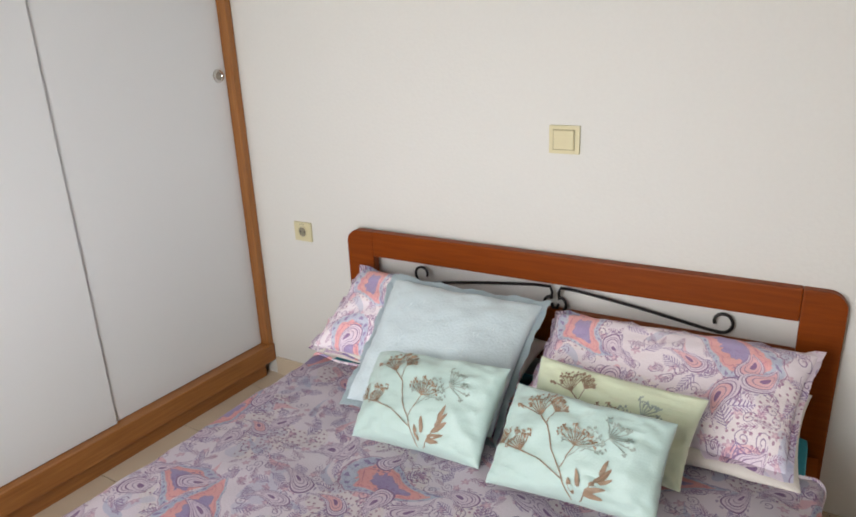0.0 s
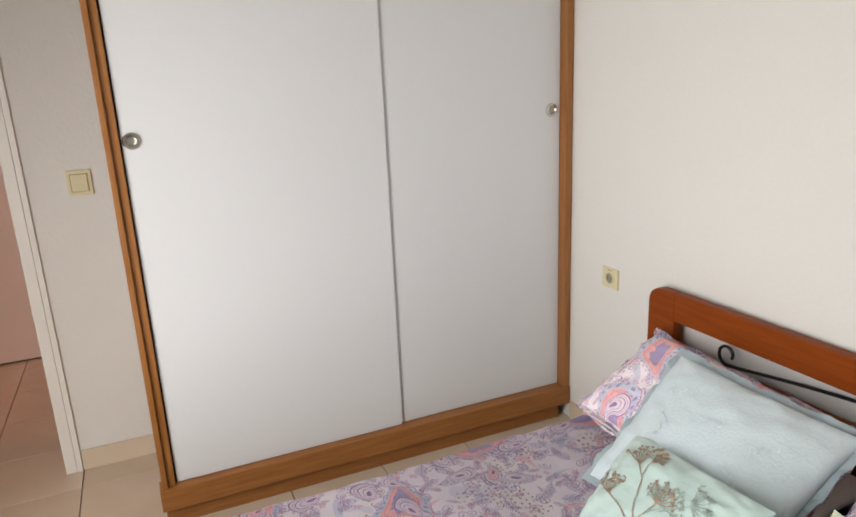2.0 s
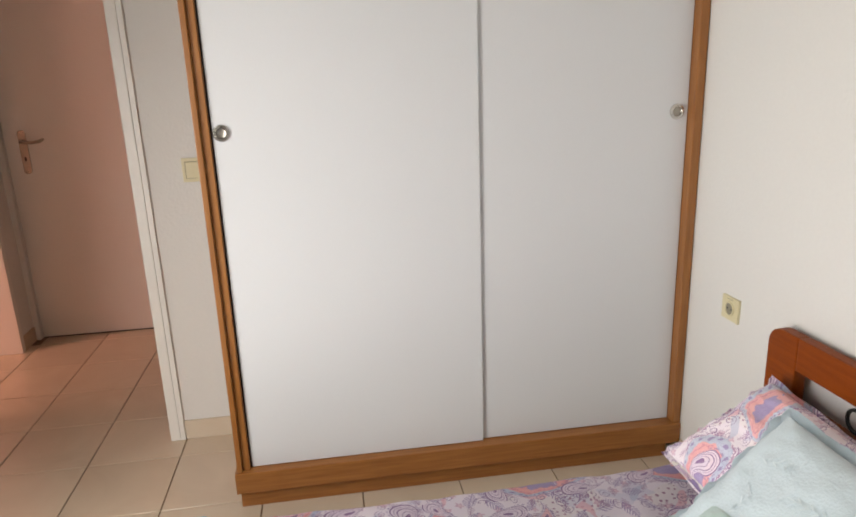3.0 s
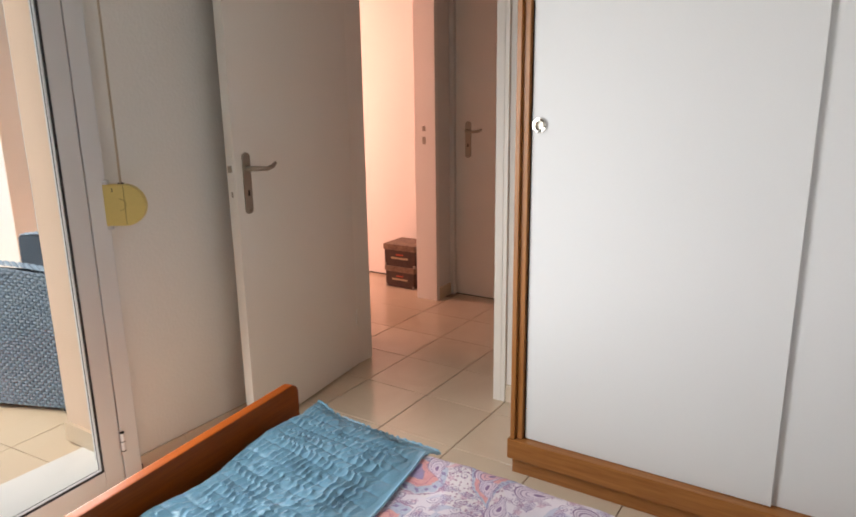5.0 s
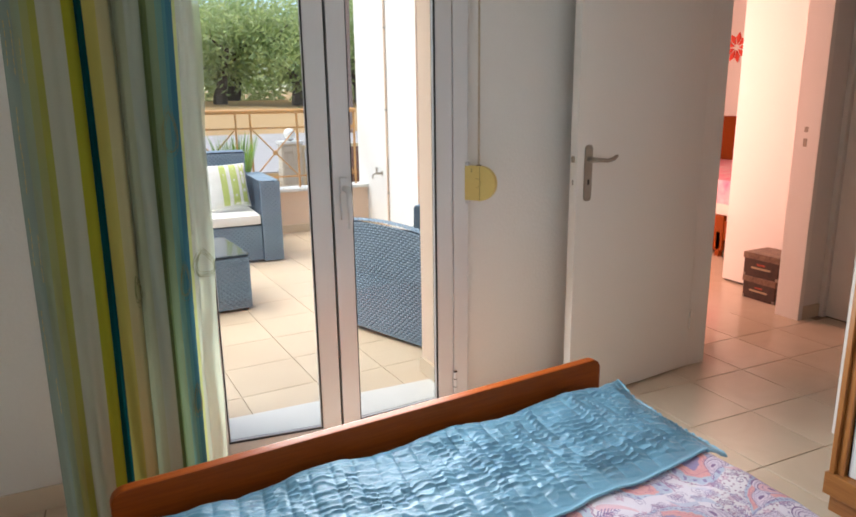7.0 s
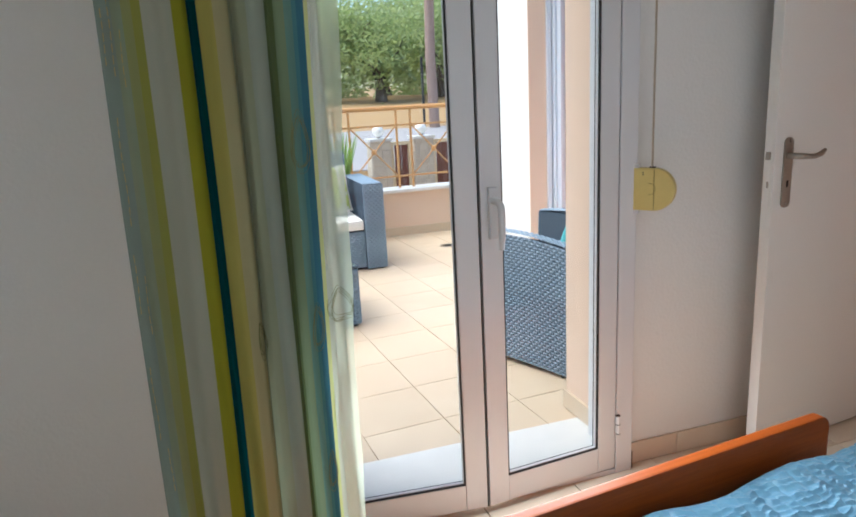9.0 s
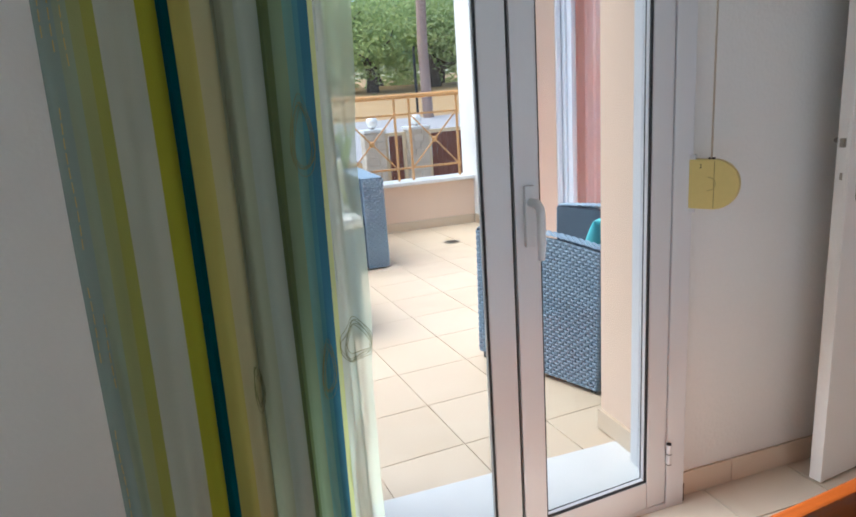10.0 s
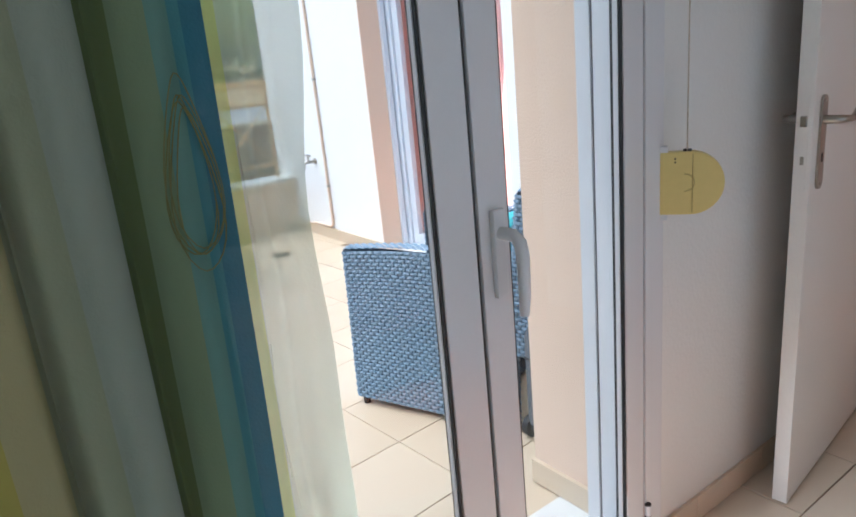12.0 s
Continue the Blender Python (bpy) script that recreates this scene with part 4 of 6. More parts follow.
def cushion(name, tl, tr, bl, t, material, label, category, seed, flange=0.0, lift=0.0, print_=None, grow=1.0, nseg=44, group="", wrinkle=0.007, br=None):
    tl, tr, bl = Vector(tl), Vector(tr), Vector(bl)
    ax = (tr - tl).normalized()
    up = (tl - bl)
    up = (up - ax * up.dot(ax))
    w, h = (tr - tl).length * grow, up.length * grow
    up.normalize()
    nrm = ax.cross(up)
    mid = (tr + bl) / 2 + nrm * lift
    m = Matrix((ax, up, nrm)).transposed().to_4x4()
    m.translation = mid
    pull_l = pull_r = None
    if br:
        local = m.inverted()
        pull_l, pull_r = local @ bl - Vector((-w / 2, -h / 2, 0)), local @ Vector(br) - Vector((w / 2, -h / 2, 0))
    f = cushion_surface(w, h, t, seed, wrinkle=wrinkle, pull_l=pull_l, pull_r=pull_r)
    bm = bmesh.new()
    grids = {}
    for side in (1, -1):
        g = [[None] * (nseg + 1) for _ in range(nseg + 1)]
        for j in range(nseg + 1):
            for i in range(nseg + 1):
                u, v = math.sin(math.pi / 2 * (2 * i / nseg - 1)), math.sin(math.pi / 2 * (2 * j / nseg - 1))
                rim = i in (0, nseg) or j in (0, nseg)
                if rim and side == -1:
                    g[j][i] = grids[1][j][i]
                else:
                    g[j][i] = bm.verts.new(f(u, v, side))
        grids[side] = g
        for j in range(nseg):
            for i in range(nseg):
                q = (g[j][i], g[j][i + 1], g[j + 1][i + 1], g[j + 1][i])
                bm.faces.new(q if side == 1 else q[::-1])
    e = thing(name, m, label, category, group)
    part("cover", bm, material, e, smooth=True)
    if flange:
        fl = bmesh.new()
        ring0, ring1 = [], []
        N = 120
        for k in range(N):
            a = k / N * 4
            sidek, fr = int(a), a - int(a)
            c = 2 * fr - 1
            u, v = ((c, -1), (1, c), (-c, 1), (-1, -c))[sidek]
            p = f(u * 0.985, v * 0.985, 1)
            q = f(u, v, 1) + Vector((u * flange, v * flange, 0.008 * math.sin(k * 0.9 + seed) + 0.004 * math.sin(k * 2.3)))
            ring0.append(fl.verts.new((p.x, p.y, 0)))
            ring1.append(fl.verts.new(q))
        for k in range(N):
            fl.faces.new((ring0[k], ring0[(k + 1) % N], ring1[(k + 1) % N], ring1[k]))
        bmesh.ops.solidify(fl, geom=fl.faces[:], thickness=0.003)
        part("flange", fl, material, e, smooth=True)
    if print_:
        print_(e, f, w, h)
    return e


def on_cloth(bm, f, w, h, poly, off=0.0026):
    """Lays a flat outline (x, y in metres on the cushion's face) onto the cushion."""
    vs = []
    for x, y in poly:
        u, v = max(-0.97, min(0.97, 2 * x / w)), max(-0.97, min(0.97, 2 * y / h))
        p = f(u, v, 1)
        vs.append(bm.verts.new((p.x, p.y, p.z + off)))
    try:
        bm.faces.new(vs)
    except ValueError:
        pass


def stem(bm, f, w, h, pts, r):
    for (x0, y0), (x1, y1) in zip(pts, pts[1:]):
        steps = 6
        for k in range(steps):
            a0, a1 = k / steps, (k + 1) / steps
            p, q = (x0 + (x1 - x0) * a0, y0 + (y1 - y0) * a0), (x0 + (x1 - x0) * a1, y0 + (y1 - y0) * a1)
            d = Vector((q[0] - p[0], q[1] - p[1])).normalized()
            n = (-d.y * r, d.x * r)
            on_cloth(bm, f, w, h, [(p[0] + n[0], p[1] + n[1]), (p[0] - n[0], p[1] - n[1]), (q[0] - n[0], q[1] - n[1]), (q[0] + n[0], q[1] + n[1])])


def leaf_shape(bm, f, w, h, x, y, a, ln, wd):
    c, s = math.cos(a), math.sin(a)
    pts = []
    for k in range(10):
        t = k / 10 * math.tau
        lx, ly = ln * (0.5 - 0.5 * math.cos(t)), wd * math.sin(t) * (0.75 + 0.25 * math.cos(t))
        pts.append((x + lx * c - ly * s, y + lx * s + ly * c))
    on_cloth(bm, f, w, h, pts, 0.0030)


def umbel(bm, f, w, h, x, y, a, size, rnd, open_=0.23):
    """Flower head: thin rays that end in clusters of small round seeds."""
    for k in range(9):
        b = a + (k - 4) * open_
        ln = size * (0.70 + 0.35 * rnd.random())
        ex, ey = x + ln * math.cos(b), y + ln * math.sin(b)
        stem(bm, f, w, h, [(x, y), (ex, ey)], 0.0011)
        for q in range(5):
            on = (ex + rnd.uniform(-1, 1) * size * 0.13, ey + rnd.uniform(-1, 1) * size * 0.13)
            leaf_shape(bm, f, w, h, on[0], on[1], rnd.uniform(0, 6.28), size * 0.15, size * 0.058)


def botanical(e, f, w, h):
    """Branching umbel plant that fills the face, with grey heads behind it."""
    rnd = random.Random(7)
    bm, b2, b3 = bmesh.new(), bmesh.new(), bmesh.new()

    def at(u, v):
        return (u * w * 0.58, (v - 0.06) * h * 0.52)

    def branch(b, pts, r, a=None, size=0.0, open_=0.23):
        stem(b, f, w, h, [at(*q) for q in pts], r)
        if a is not None:
            umbel(b, f, w, h, *at(*pts[-1]), a, size * h * 1.22, rnd, open_)
    branch(b2, [(0.02, -0.30), (0.16, 0.02)], 0.001, 1.5, 0.17, 0.36)
    branch(b3, [(0.16, -0.05), (0.40, 0.30)], 0.001, 0.7, 0.17, 0.30)
    branch(bm, [(0.12, -0.97), (0.02, -0.50), (-0.14, -0.10), (-0.22, 0.25), (-0.34, 0.42)], 0.0014, 2.0, 0.20)
    branch(bm, [(-0.24, 0.28), (-0.20, 0.55)], 0.001, 1.3, 0.12)
    branch(bm, [(0.0, -0.42), (0.10, 0.02)], 0.0011, 1.5, 0.16, 0.28)
    branch(bm, [(0.04, -0.60), (-0.22, -0.36), (-0.46, -0.28)], 0.0012, 2.1, 0.15)
    branch(bm, [(-0.40, -0.29), (-0.72, -0.20)], 0.001, 2.3, 0.12)
    branch(bm, [(0.16, -0.97), (0.30, -0.62), (0.40, -0.36)], 0.0012)
    for u, v, a, ln in ((0.26, -0.70, 0.35, 0.17), (0.30, -0.58, 0.55, 0.19), (0.34, -0.50, 0.85, 0.18), (0.38, -0.38, 1.3, 0.15), (0.24, -0.74, 0.0, 0.15), (0.20, -0.66, 1.75, 0.14), (0.14, -0.78, 1.9, 0.12)):
        leaf_shape(bm, f, w, h, *at(u, v), a, ln * h * 1.15, 0.031 * h)
    part("printed_plant", bm, M_PRINT, e, "brown printed umbel plant")
    for b in (b2, b3):
        part("printed_seedhead", b, M_PRINT2, e, "grey-green printed seed head")


def embroidered(e, f, w, h):
    rnd = random.Random(3)
    for cx, cy in ((-0.11, -0.02), (0.0, 0.06), (0.10, -0.03), (-0.02, -0.07), (0.13, 0.07), (-0.13, 0.09), (0.05, -0.10)):
        bm, a = bmesh.new(), rnd.uniform(0, 6.28)
        for k in range(6):
            leaf_shape(bm, f, w, h, cx + 0.012 * (k - 2.5) * math.cos(a), cy + 0.009 * (k - 2.5) * math.sin(a), a + (0.7 if k % 2 else -0.7), 0.017, 0.0028)
        stem(bm, f, w, h, [(cx, cy), (cx + 0.05 * math.cos(a), cy + 0.03 * math.sin(a)), (cx + 0.08 * math.cos(a + 0.5), cy + 0.05 * math.sin(a + 0.5))], 0.001)
        part("embroidered_sprig", bm, M_THREAD, e, "pale silvery embroidered sprig")["kind"] = "stuff"


cushion("pillow", (0.575, -0.10, 0.445), (1.22, -0.09, 0.445), (0.585, -0.36, 0.395), 0.09, M_LINEN, "white linen sleeping pillow under a paisley sham", "pillow", 1.0, grow=1.04)
cushion("pillow", (1.27, -0.09, 0.445), (1.90, -0.08, 0.445), (1.27, -0.41, 0.39), 0.09, M_LINEN, "white linen sleeping pillow under a paisley sham", "pillow", 2.0, grow=1.04)
cushion("pillow_sham", (0.590, -0.105, 0.580), (1.225, -0.09, 0.552), (0.560, -0.360, 0.408), 0.15, M_PAISLEY, "lavender paisley pillow sham leaning on the headboard", "pillow", 3.0, flange=0.014, wrinkle=0.012, br=(1.24, -0.36, 0.40))
cushion("pillow_sham", (1.250, -0.10, 0.548), (1.895, -0.125, 0.572), (1.275, -0.375, 0.400), 0.15, M_PAISLEY, "lavender paisley pillow sham leaning on the headboard", "pillow", 4.4, flange=0.014, wrinkle=0.012, br=(1.885, -0.40, 0.420))
cushion("cushion", (0.795, -0.225, 0.622), (1.250, -0.18, 0.600), (0.815, -0.520, 0.372), 0.13, M_BLUE_CUSHION, "pale blue embroidered cushion with a flat flange", "cushion", 5.1, flange=0.02, print_=embroidered, wrinkle=0.013, br=(1.250, -0.500, 0.368))
cushion("cushion", (0.808, -0.41, 0.483), (1.232, -0.463, 0.546), (0.918, -0.632, 0.350), 0.11, M_MINT, "mint green cushion printed with brown umbel plants", "cushion", 6.3, print_=botanical, wrinkle=0.013, br=(1.282, -0.628, 0.372))
cushion("cushion", (1.305, -0.36, 0.548), (1.708, -0.43, 0.570), (1.33, -0.49, 0.375), 0.10, M_LIME, "pale lime cushion printed with brown umbel plants", "cushion", 7.7, print_=botanical, wrinkle=0.013, br=(1.700, -0.52, 0.390))
cushion("cushion", (1.290, -0.475, 0.526), (1.668, -0.560, 0.575), (1.318, -0.665, 0.374), 0.11, M_MINT, "mint green cushion printed with brown umbel plants", "cushion", 8.2, print_=botanical, wrinkle=0.014, br=(1.690, -0.690, 0.420))


# ---- curtain ----
FOLDS = ((0.10, 0.030, 0.05), (0.245, 0.022, 0.035), (0.375, -0.030, 0.022), (0.47, 0.020, 0.045), (0.548, -0.034, 0.014), (0.63, 0.016, 0.05), (0.715, -0.028, 0.018), (0.79, 0.014, 0.03), (0.895, 0.022, 0.02), (0.965, -0.012, 0.03))


def curtain_point(u, z):
    """A point of the cloth: u across it from the wall side to the free edge."""
    x = 2.133 - 0.440 * u + 0.022 * (1.3 - z) * (0.4 + 0.4 * u) + 0.004 * math.sin(z * 2.2 + u * 7)
    y = -2.205
    for c, a, w in FOLDS:
        cc = c + 0.006 * math.sin(z * 2.3 + c * 19)
        y += a * (0.85 + 0.25 * math.sin(z * 1.7 + c * 11)) * math.exp(-((u - cc) / w) ** 2)
    y += 0.004 * math.sin(z * 7 + u * 23) + 0.003 * math.sin(z * 3.1 + u * 55)
    if u > 0.88:
        y += 0.006 * math.sin(z * 16 + u * 30) + 0.004 * math.sin(z * 31 + u * 12)
        x += 0.0025 * math.sin(z * 12)
    return Vector((x, y, z))


def curtain():
    bm = bmesh.new()
    uv = bm.loops.layers.uv.new("UVMap")
    N, Z = 260, 90
    grid = []
    for k in range(Z + 1):
        z = 0.03 + k / Z * (H - 0.03)
        grid.append([(bm.verts.new(curtain_point(i / N, z)), i / N, z) for i in range(N + 1)])
    for A, B in zip(grid, grid[1:]):
        for i in range(N):
            q = (A[i], A[i + 1], B[i + 1], B[i])
            fc = bm.faces.new([p[0] for p in q])
            for lp, p in zip(fc.loops, q):
                lp[uv].uv = (p[1], p[2])
    c = thing("curtain", pose(0, 0, 0), "long striped voile curtain in lime, white and teal", "curtain")
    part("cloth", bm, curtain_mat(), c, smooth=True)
    th = mat("olive_thread", (0.15, 0.15, 0.04), 0.7)
    th2 = mat("ochre_thread", (0.38, 0.28, 0.06), 0.7)
    rnd = random.Random(12)
    # scribbled embroidery loops, each a few turns of loose thread
    for u0, z0, du, dz in ((0.800, 1.215, 0.050, 0.060), (0.820, 0.815, 0.036, 0.050), (0.835, 0.465, 0.032, 0.046), (0.935, 0.860, 0.075, 0.040), (0.530, 0.800, 0.022, 0.042)):
        g = bmesh.new()
        tilt = rnd.uniform(-0.3, 0.3)
        pts = []
        for k in range(130):
            a = k / 26 * math.tau
            s = 1.0 - 0.05 * k / 26 + 0.07 * math.sin(k * 0.13 + u0 * 40)
            zz = z0 + dz * s * math.sin(a) + 0.008 * math.sin(k * 0.09)
            uu = u0 + du * s * math.cos(a) * (0.85 - 0.35 * math.sin(a)) + tilt * du * math.sin(a) + 0.004 * math.sin(k * 0.07)
            pts.append(curtain_point(min(uu, 0.998), zz) + Vector((0, 0.003, 0)))
        bm_tube(pts, 0.0005, 4, g)
        part("stitched_loop", g, th, c, "loose olive embroidery loops")
    for u0, z0, ln in ((0.02, 1.38, 0.10), (0.05, 1.36, 0.13), (0.085, 1.34, 0.10), (0.03, 1.08, 0.20), (0.02, 0.90, 0.12), (0.055, 0.86, 0.12), (0.02, 0.62, 0.15), (0.05, 0.5, 0.10)):
        z = z0
        g = bmesh.new()
        while z < z0 + ln:
            bm_tube([curtain_point(u0 + 0.002 * math.sin(zz * 40), zz) + Vector((0, 0.003, 0)) for zz in (z, z + 0.008, z + 0.016)], 0.0009, 4, g)
            z += 0.021
        part("stitch_line", g, th2, c, "ochre running stitch")


curtain()


# ---- floor tiles of bedroom and hall ----
def tiles(parent_label, name, x0, y0, p, xs, ys, z0, z1, material, inside, turn=0.0, gap=0.002):
    """One mesh shared by all whole tiles, laid from the joint at x0, y0; each tile is an object of its own."""
    laid = pose(x0, y0, 0, 0, 0, turn)
    fl = thing(name, laid, parent_label, "floor tiles", kind="structure")
    bm = bm_box(-p / 2 + gap, p / 2 - gap, -p / 2 + gap, p / 2 - gap, z0, z1)
    top = [e for e in bm.edges if all(v.co.z > z1 - 1e-6 for v in e.verts)]
    bmesh.ops.bevel(bm, geom=top, offset=0.0012, segments=1, affect="EDGES")
    first = part("tile", bm, material, fl)
    mesh = first.data
    used = False
    for i in xs:
        for j in ys:
            cx, cy = (i + 0.5) * p, (j + 0.5) * p
            spot = laid @ Vector((cx, cy, 0))
            if not inside(spot.x, spot.y):
                continue
            ob = first if not used else new("tile", mesh)
            used = True
            ob.parent = fl
            ob.matrix_basis = pose(cx, cy, 0, 0, 0, (0, 90, 180, 270)[(i * 7 + j * 3) % 4])
    return fl


tiles("cream glazed ceramic floor tiles with thin grout lines", "floor_tiles", -0.385, -2.11, 0.33, range(-5, 10), range(-3, 7), -0.005, 0.0, M_TILE,
      lambda x, y: (-1.9 < x < 2.9 and -2.8 < y < 0.1) or (-1.75 < x < -0.6 and -3.0 < y < -0.6))



# ---- terrace furniture ----
M_WICKER = mat("blue_grey_rattan", (0.25, 0.325, 0.40), 0.85, spec=0.05, vary=0.25, scale=5, grain=90, bump=0.0, second=(0.19, 0.255, 0.32))
# board under the strands: rattan colour darkened to paint the shade in the gaps
M_WICKER_IN = mat("rattan_gap_shade", (0.06, 0.08, 0.105), 0.9, vary=0.2, spec=0.0, bump=0.0)
M_SEAT = mat("white_seat_fabric", (0.78, 0.76, 0.70), 0.8, vary=0.05, scale=6, grain=200, bump=0.15)
M_TURQ = mat("turquoise_fabric", (0.10, 0.52, 0.55), 0.75, vary=0.1)
M_GREYPL = mat("grey_plastic", (0.105, 0.115, 0.13), 0.55, vary=0.12, scale=4)
M_BLACKPL = mat("black_rubber", (0.02, 0.02, 0.022), 0.6, vary=0.2)


def weave(w, h, sx=0.030, sz=0.0135, hump=0.0075):
    """Flat woven strands over a panel: x across, z up, standing out along -y."""
    vs, fs = [], []
    rows, cols = int(h / sz), int(w / sx) + 1
    for r in range(rows):
        for c in range(-1, cols):
            x0 = c * sx + (sx / 2 if r % 2 else 0)
            x1 = x0 + sx * 1.02
            x0, x1 = max(0.0, x0), min(w, x1)
            if x1 - x0 < 0.004:
                continue
            z0 = r * sz
            b = len(vs)
            for k in range(5):
                t = k / 4
                y = -hump * math.sin(math.pi * t) - 0.0012
                for q, (zz, yy) in enumerate(((0.04, 0.35), (0.5, 1.0), (0.96, 0.35))):
                    vs.append((x0 + (x1 - x0) * t, y * yy if 0 < k < 4 else 0.001, z0 + sz * zz))
            for k in range(4):
                for q in range(2):
                    a = b + k * 3 + q
                    fs.append((a, a + 3, a + 4, a + 1))
    me = bpy.data.meshes.new("weave")
    me.from_pydata(vs, [], fs)
    bm = bmesh.new()
    bm.from_mesh(me)
    bpy.data.meshes.remove(me)
    return bm


def woven(name, parent, w, h, d, at, faces, sx=0.030, sz=0.0135):
    """A rattan panel: a board of w x d x h, coloured as the shade in the weave's gaps, with strands on the named
    faces.
    """
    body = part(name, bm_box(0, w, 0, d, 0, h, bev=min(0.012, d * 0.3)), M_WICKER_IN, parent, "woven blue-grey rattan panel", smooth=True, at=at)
    spots = {"front": (pose(0, 0, 0), w, h), "back": (pose(w, d, 0, 0, 0, 180), w, h), "left": (pose(0, d, 0, 0, 0, -90), d, h), "right": (pose(w, 0, 0, 0, 0, 90), d, h),
             "top": (pose(0, 0, h, -90, 0, 0), w, d)}
    for f in faces:
        m, a, b = spots[f]
        s = part("weave", weave(a, b, sx, sz), M_WICKER, body, smooth=True, at=m)
        s["kind"] = "stuff"
    return body


def armchair(m):
    c = thing("rattan_armchair", m, "blue-grey woven rattan armchair on the terrace tiles", "armchair")
    woven("side_panel", c, 0.63, 0.575, 0.055, pose(0, 0, 0.088, 0, 1.6, 0), ("front", "left", "right", "top"))
    woven("side_panel", c, 0.63, 0.575, 0.055, pose(0, 0.585, 0.088, 0, 1.6, 0), ("back", "left", "top"))
    woven("backrest", c, 0.075, 0.535, 0.62, pose(0.612, 0.01, 0.345, 0, 7, 0), ("front", "left", "right", "top"))
    woven("seat_base", c, 0.49, 0.22, 0.525, pose(0.03, 0.0575, 0.085), ("left",))
    for panel in [o for o in c.children if o.name.startswith("side_panel")]:
        for ob in (panel, *panel.children):
            lying = abs(ob.matrix_basis[1][1]) < 0.5 and abs(ob.matrix_basis[2][2]) < 0.5
            for v in ob.data.vertices:
                lift = 0.024 * math.sin(math.pi * min(max(v.co.x / 0.63, 0.0), 1.0))
                if ob is panel or not lying:
                    if abs(ob.matrix_basis[0][0]) > 0.5:
                        v.co.z += lift * min(max(v.co.z / 0.575, 0.0), 1.0)
                else:
                    v.co.y -= lift
    part("seat_cushion", bm_box(0.02, 0.50, 0.065, 0.575, 0.306, 0.39, bev=0.03), M_SEAT, c, "white seat cushion", smooth=True)
    for x, y in ((0.025, 0.02), (0.60, 0.02), (0.025, 0.62), (0.60, 0.62)):
        part("foot", bm_cyl((x, y, 0.055), (x, y, 0.087), 0.013, seg=12), M_BLACKPL, c)
    return c


chair_at = pose(0.862, -3.785, 0, 0, 0, 114.2)
armchair(chair_at)
cushion("cushion", (0.46, -3.45, 0.70), (0.16, -3.56, 0.70), (0.50, -3.53, 0.40), 0.13, M_TURQ, "turquoise cushion leaning in the rattan armchair", "cushion", 9.4)


def wheeled_case():
    c = thing("wheeled_case", pose(0.30, -3.165, 0.055, 0, 0, 0), "dark grey plastic wheeled case standing against the wall", "storage case")
    prof = [(0.0, 0.05), (0.285, 0.05), (0.285, 0.36), (0.262, 0.425), (0.215, 0.455), (0.0, 0.46)]
    part("shell", bm_slab(prof, 0.135, "y", bev=0.012), M_GREYPL, c, smooth=True)
    part("lid_seam", bm_box(-0.001, 0.288, -0.002, 0.137, 0.287, 0.291), M_BLACKPL, c)
    part("handle", bm_tube([(0.10, 0.067, 0.455), (0.10, 0.067, 0.485), (0.19, 0.067, 0.485), (0.19, 0.067, 0.452)], 0.008, 8), M_BLACKPL, c, smooth=True)
    for y in (-0.016, 0.136):
        w = part("wheel", bm_cyl((0.262, y, 0.038), (0.262, y + 0.024, 0.038), 0.038, seg=24), M_BLACKPL, c)
        part("hub", bm_cyl((0.262, y - 0.004, 0.038), (0.262, y + 0.028, 0.038), 0.018, seg=16), M_GREYPL, w)


wheeled_case()


def sofa():
    s = thing("rattan_sofa", pose(0.80, -5.545, 0), "blue-grey rattan sofa with a white seat cushion", "sofa")
    woven("arm", s, 0.72, 0.63, 0.15, pose(0.15, -0.72, 0.065, 0, 0, 90), ("back", "left", "right", "top"), 0.034, 0.016)
    woven("arm", s, 0.72, 0.63, 0.15, pose(1.75, -0.72, 0.065, 0, 0, 90), ("back", "right", "top"), 0.034, 0.016)
    woven("front_panel", s, 1.45, 0.28, 0.60, pose(0.152, -0.02, 0.075, 0, 0, 0) @ Matrix.Translation((0, -0.60, 0)), ("back",), 0.034, 0.016)
    woven("backrest", s, 1.45, 0.81, 0.10, pose(0.152, -0.735, 0.085, -4, 0, 0), ("back", "top"), 0.034, 0.016)
    part("seat_cushion", bm_box(0.155, 0.87, -0.60, 0.0, 0.357, 0.435, bev=0.03), M_SEAT, s, "white seat cushion", smooth=True)
    part("seat_cushion", bm_box(0.875, 1.595, -0.60, 0.0, 0.357, 0.435, bev=0.03), M_SEAT, s, "white seat cushion", smooth=True)
    for x, y in ((0.04, -0.03), (1.71, -0.03), (0.04, -0.69), (1.71, -0.69)):
        part("foot", bm_cyl((x, y, 0.055), (x, y, 0.072), 0.02, seg=12), M_BLACKPL, s)


sofa()


def stripes(e, f, w, h):
    for x0, x1 in ((-0.05, 0.0), (0.03, 0.085), (0.11, 0.15)):
        bm = bmesh.new()
        for k in range(14):
            y0, y1 = -h * 0.47 + h * 0.94 * k / 14, -h * 0.47 + h * 0.94 * (k + 1) / 14
            on_cloth(bm, f, w, h, [(x0, y0), (x1, y0), (x1, y1), (x0, y1)])
        part("stripe", bm, mat("lime_stripe", (0.55, 0.62, 0.18), 0.7), e, "lime woven stripe")


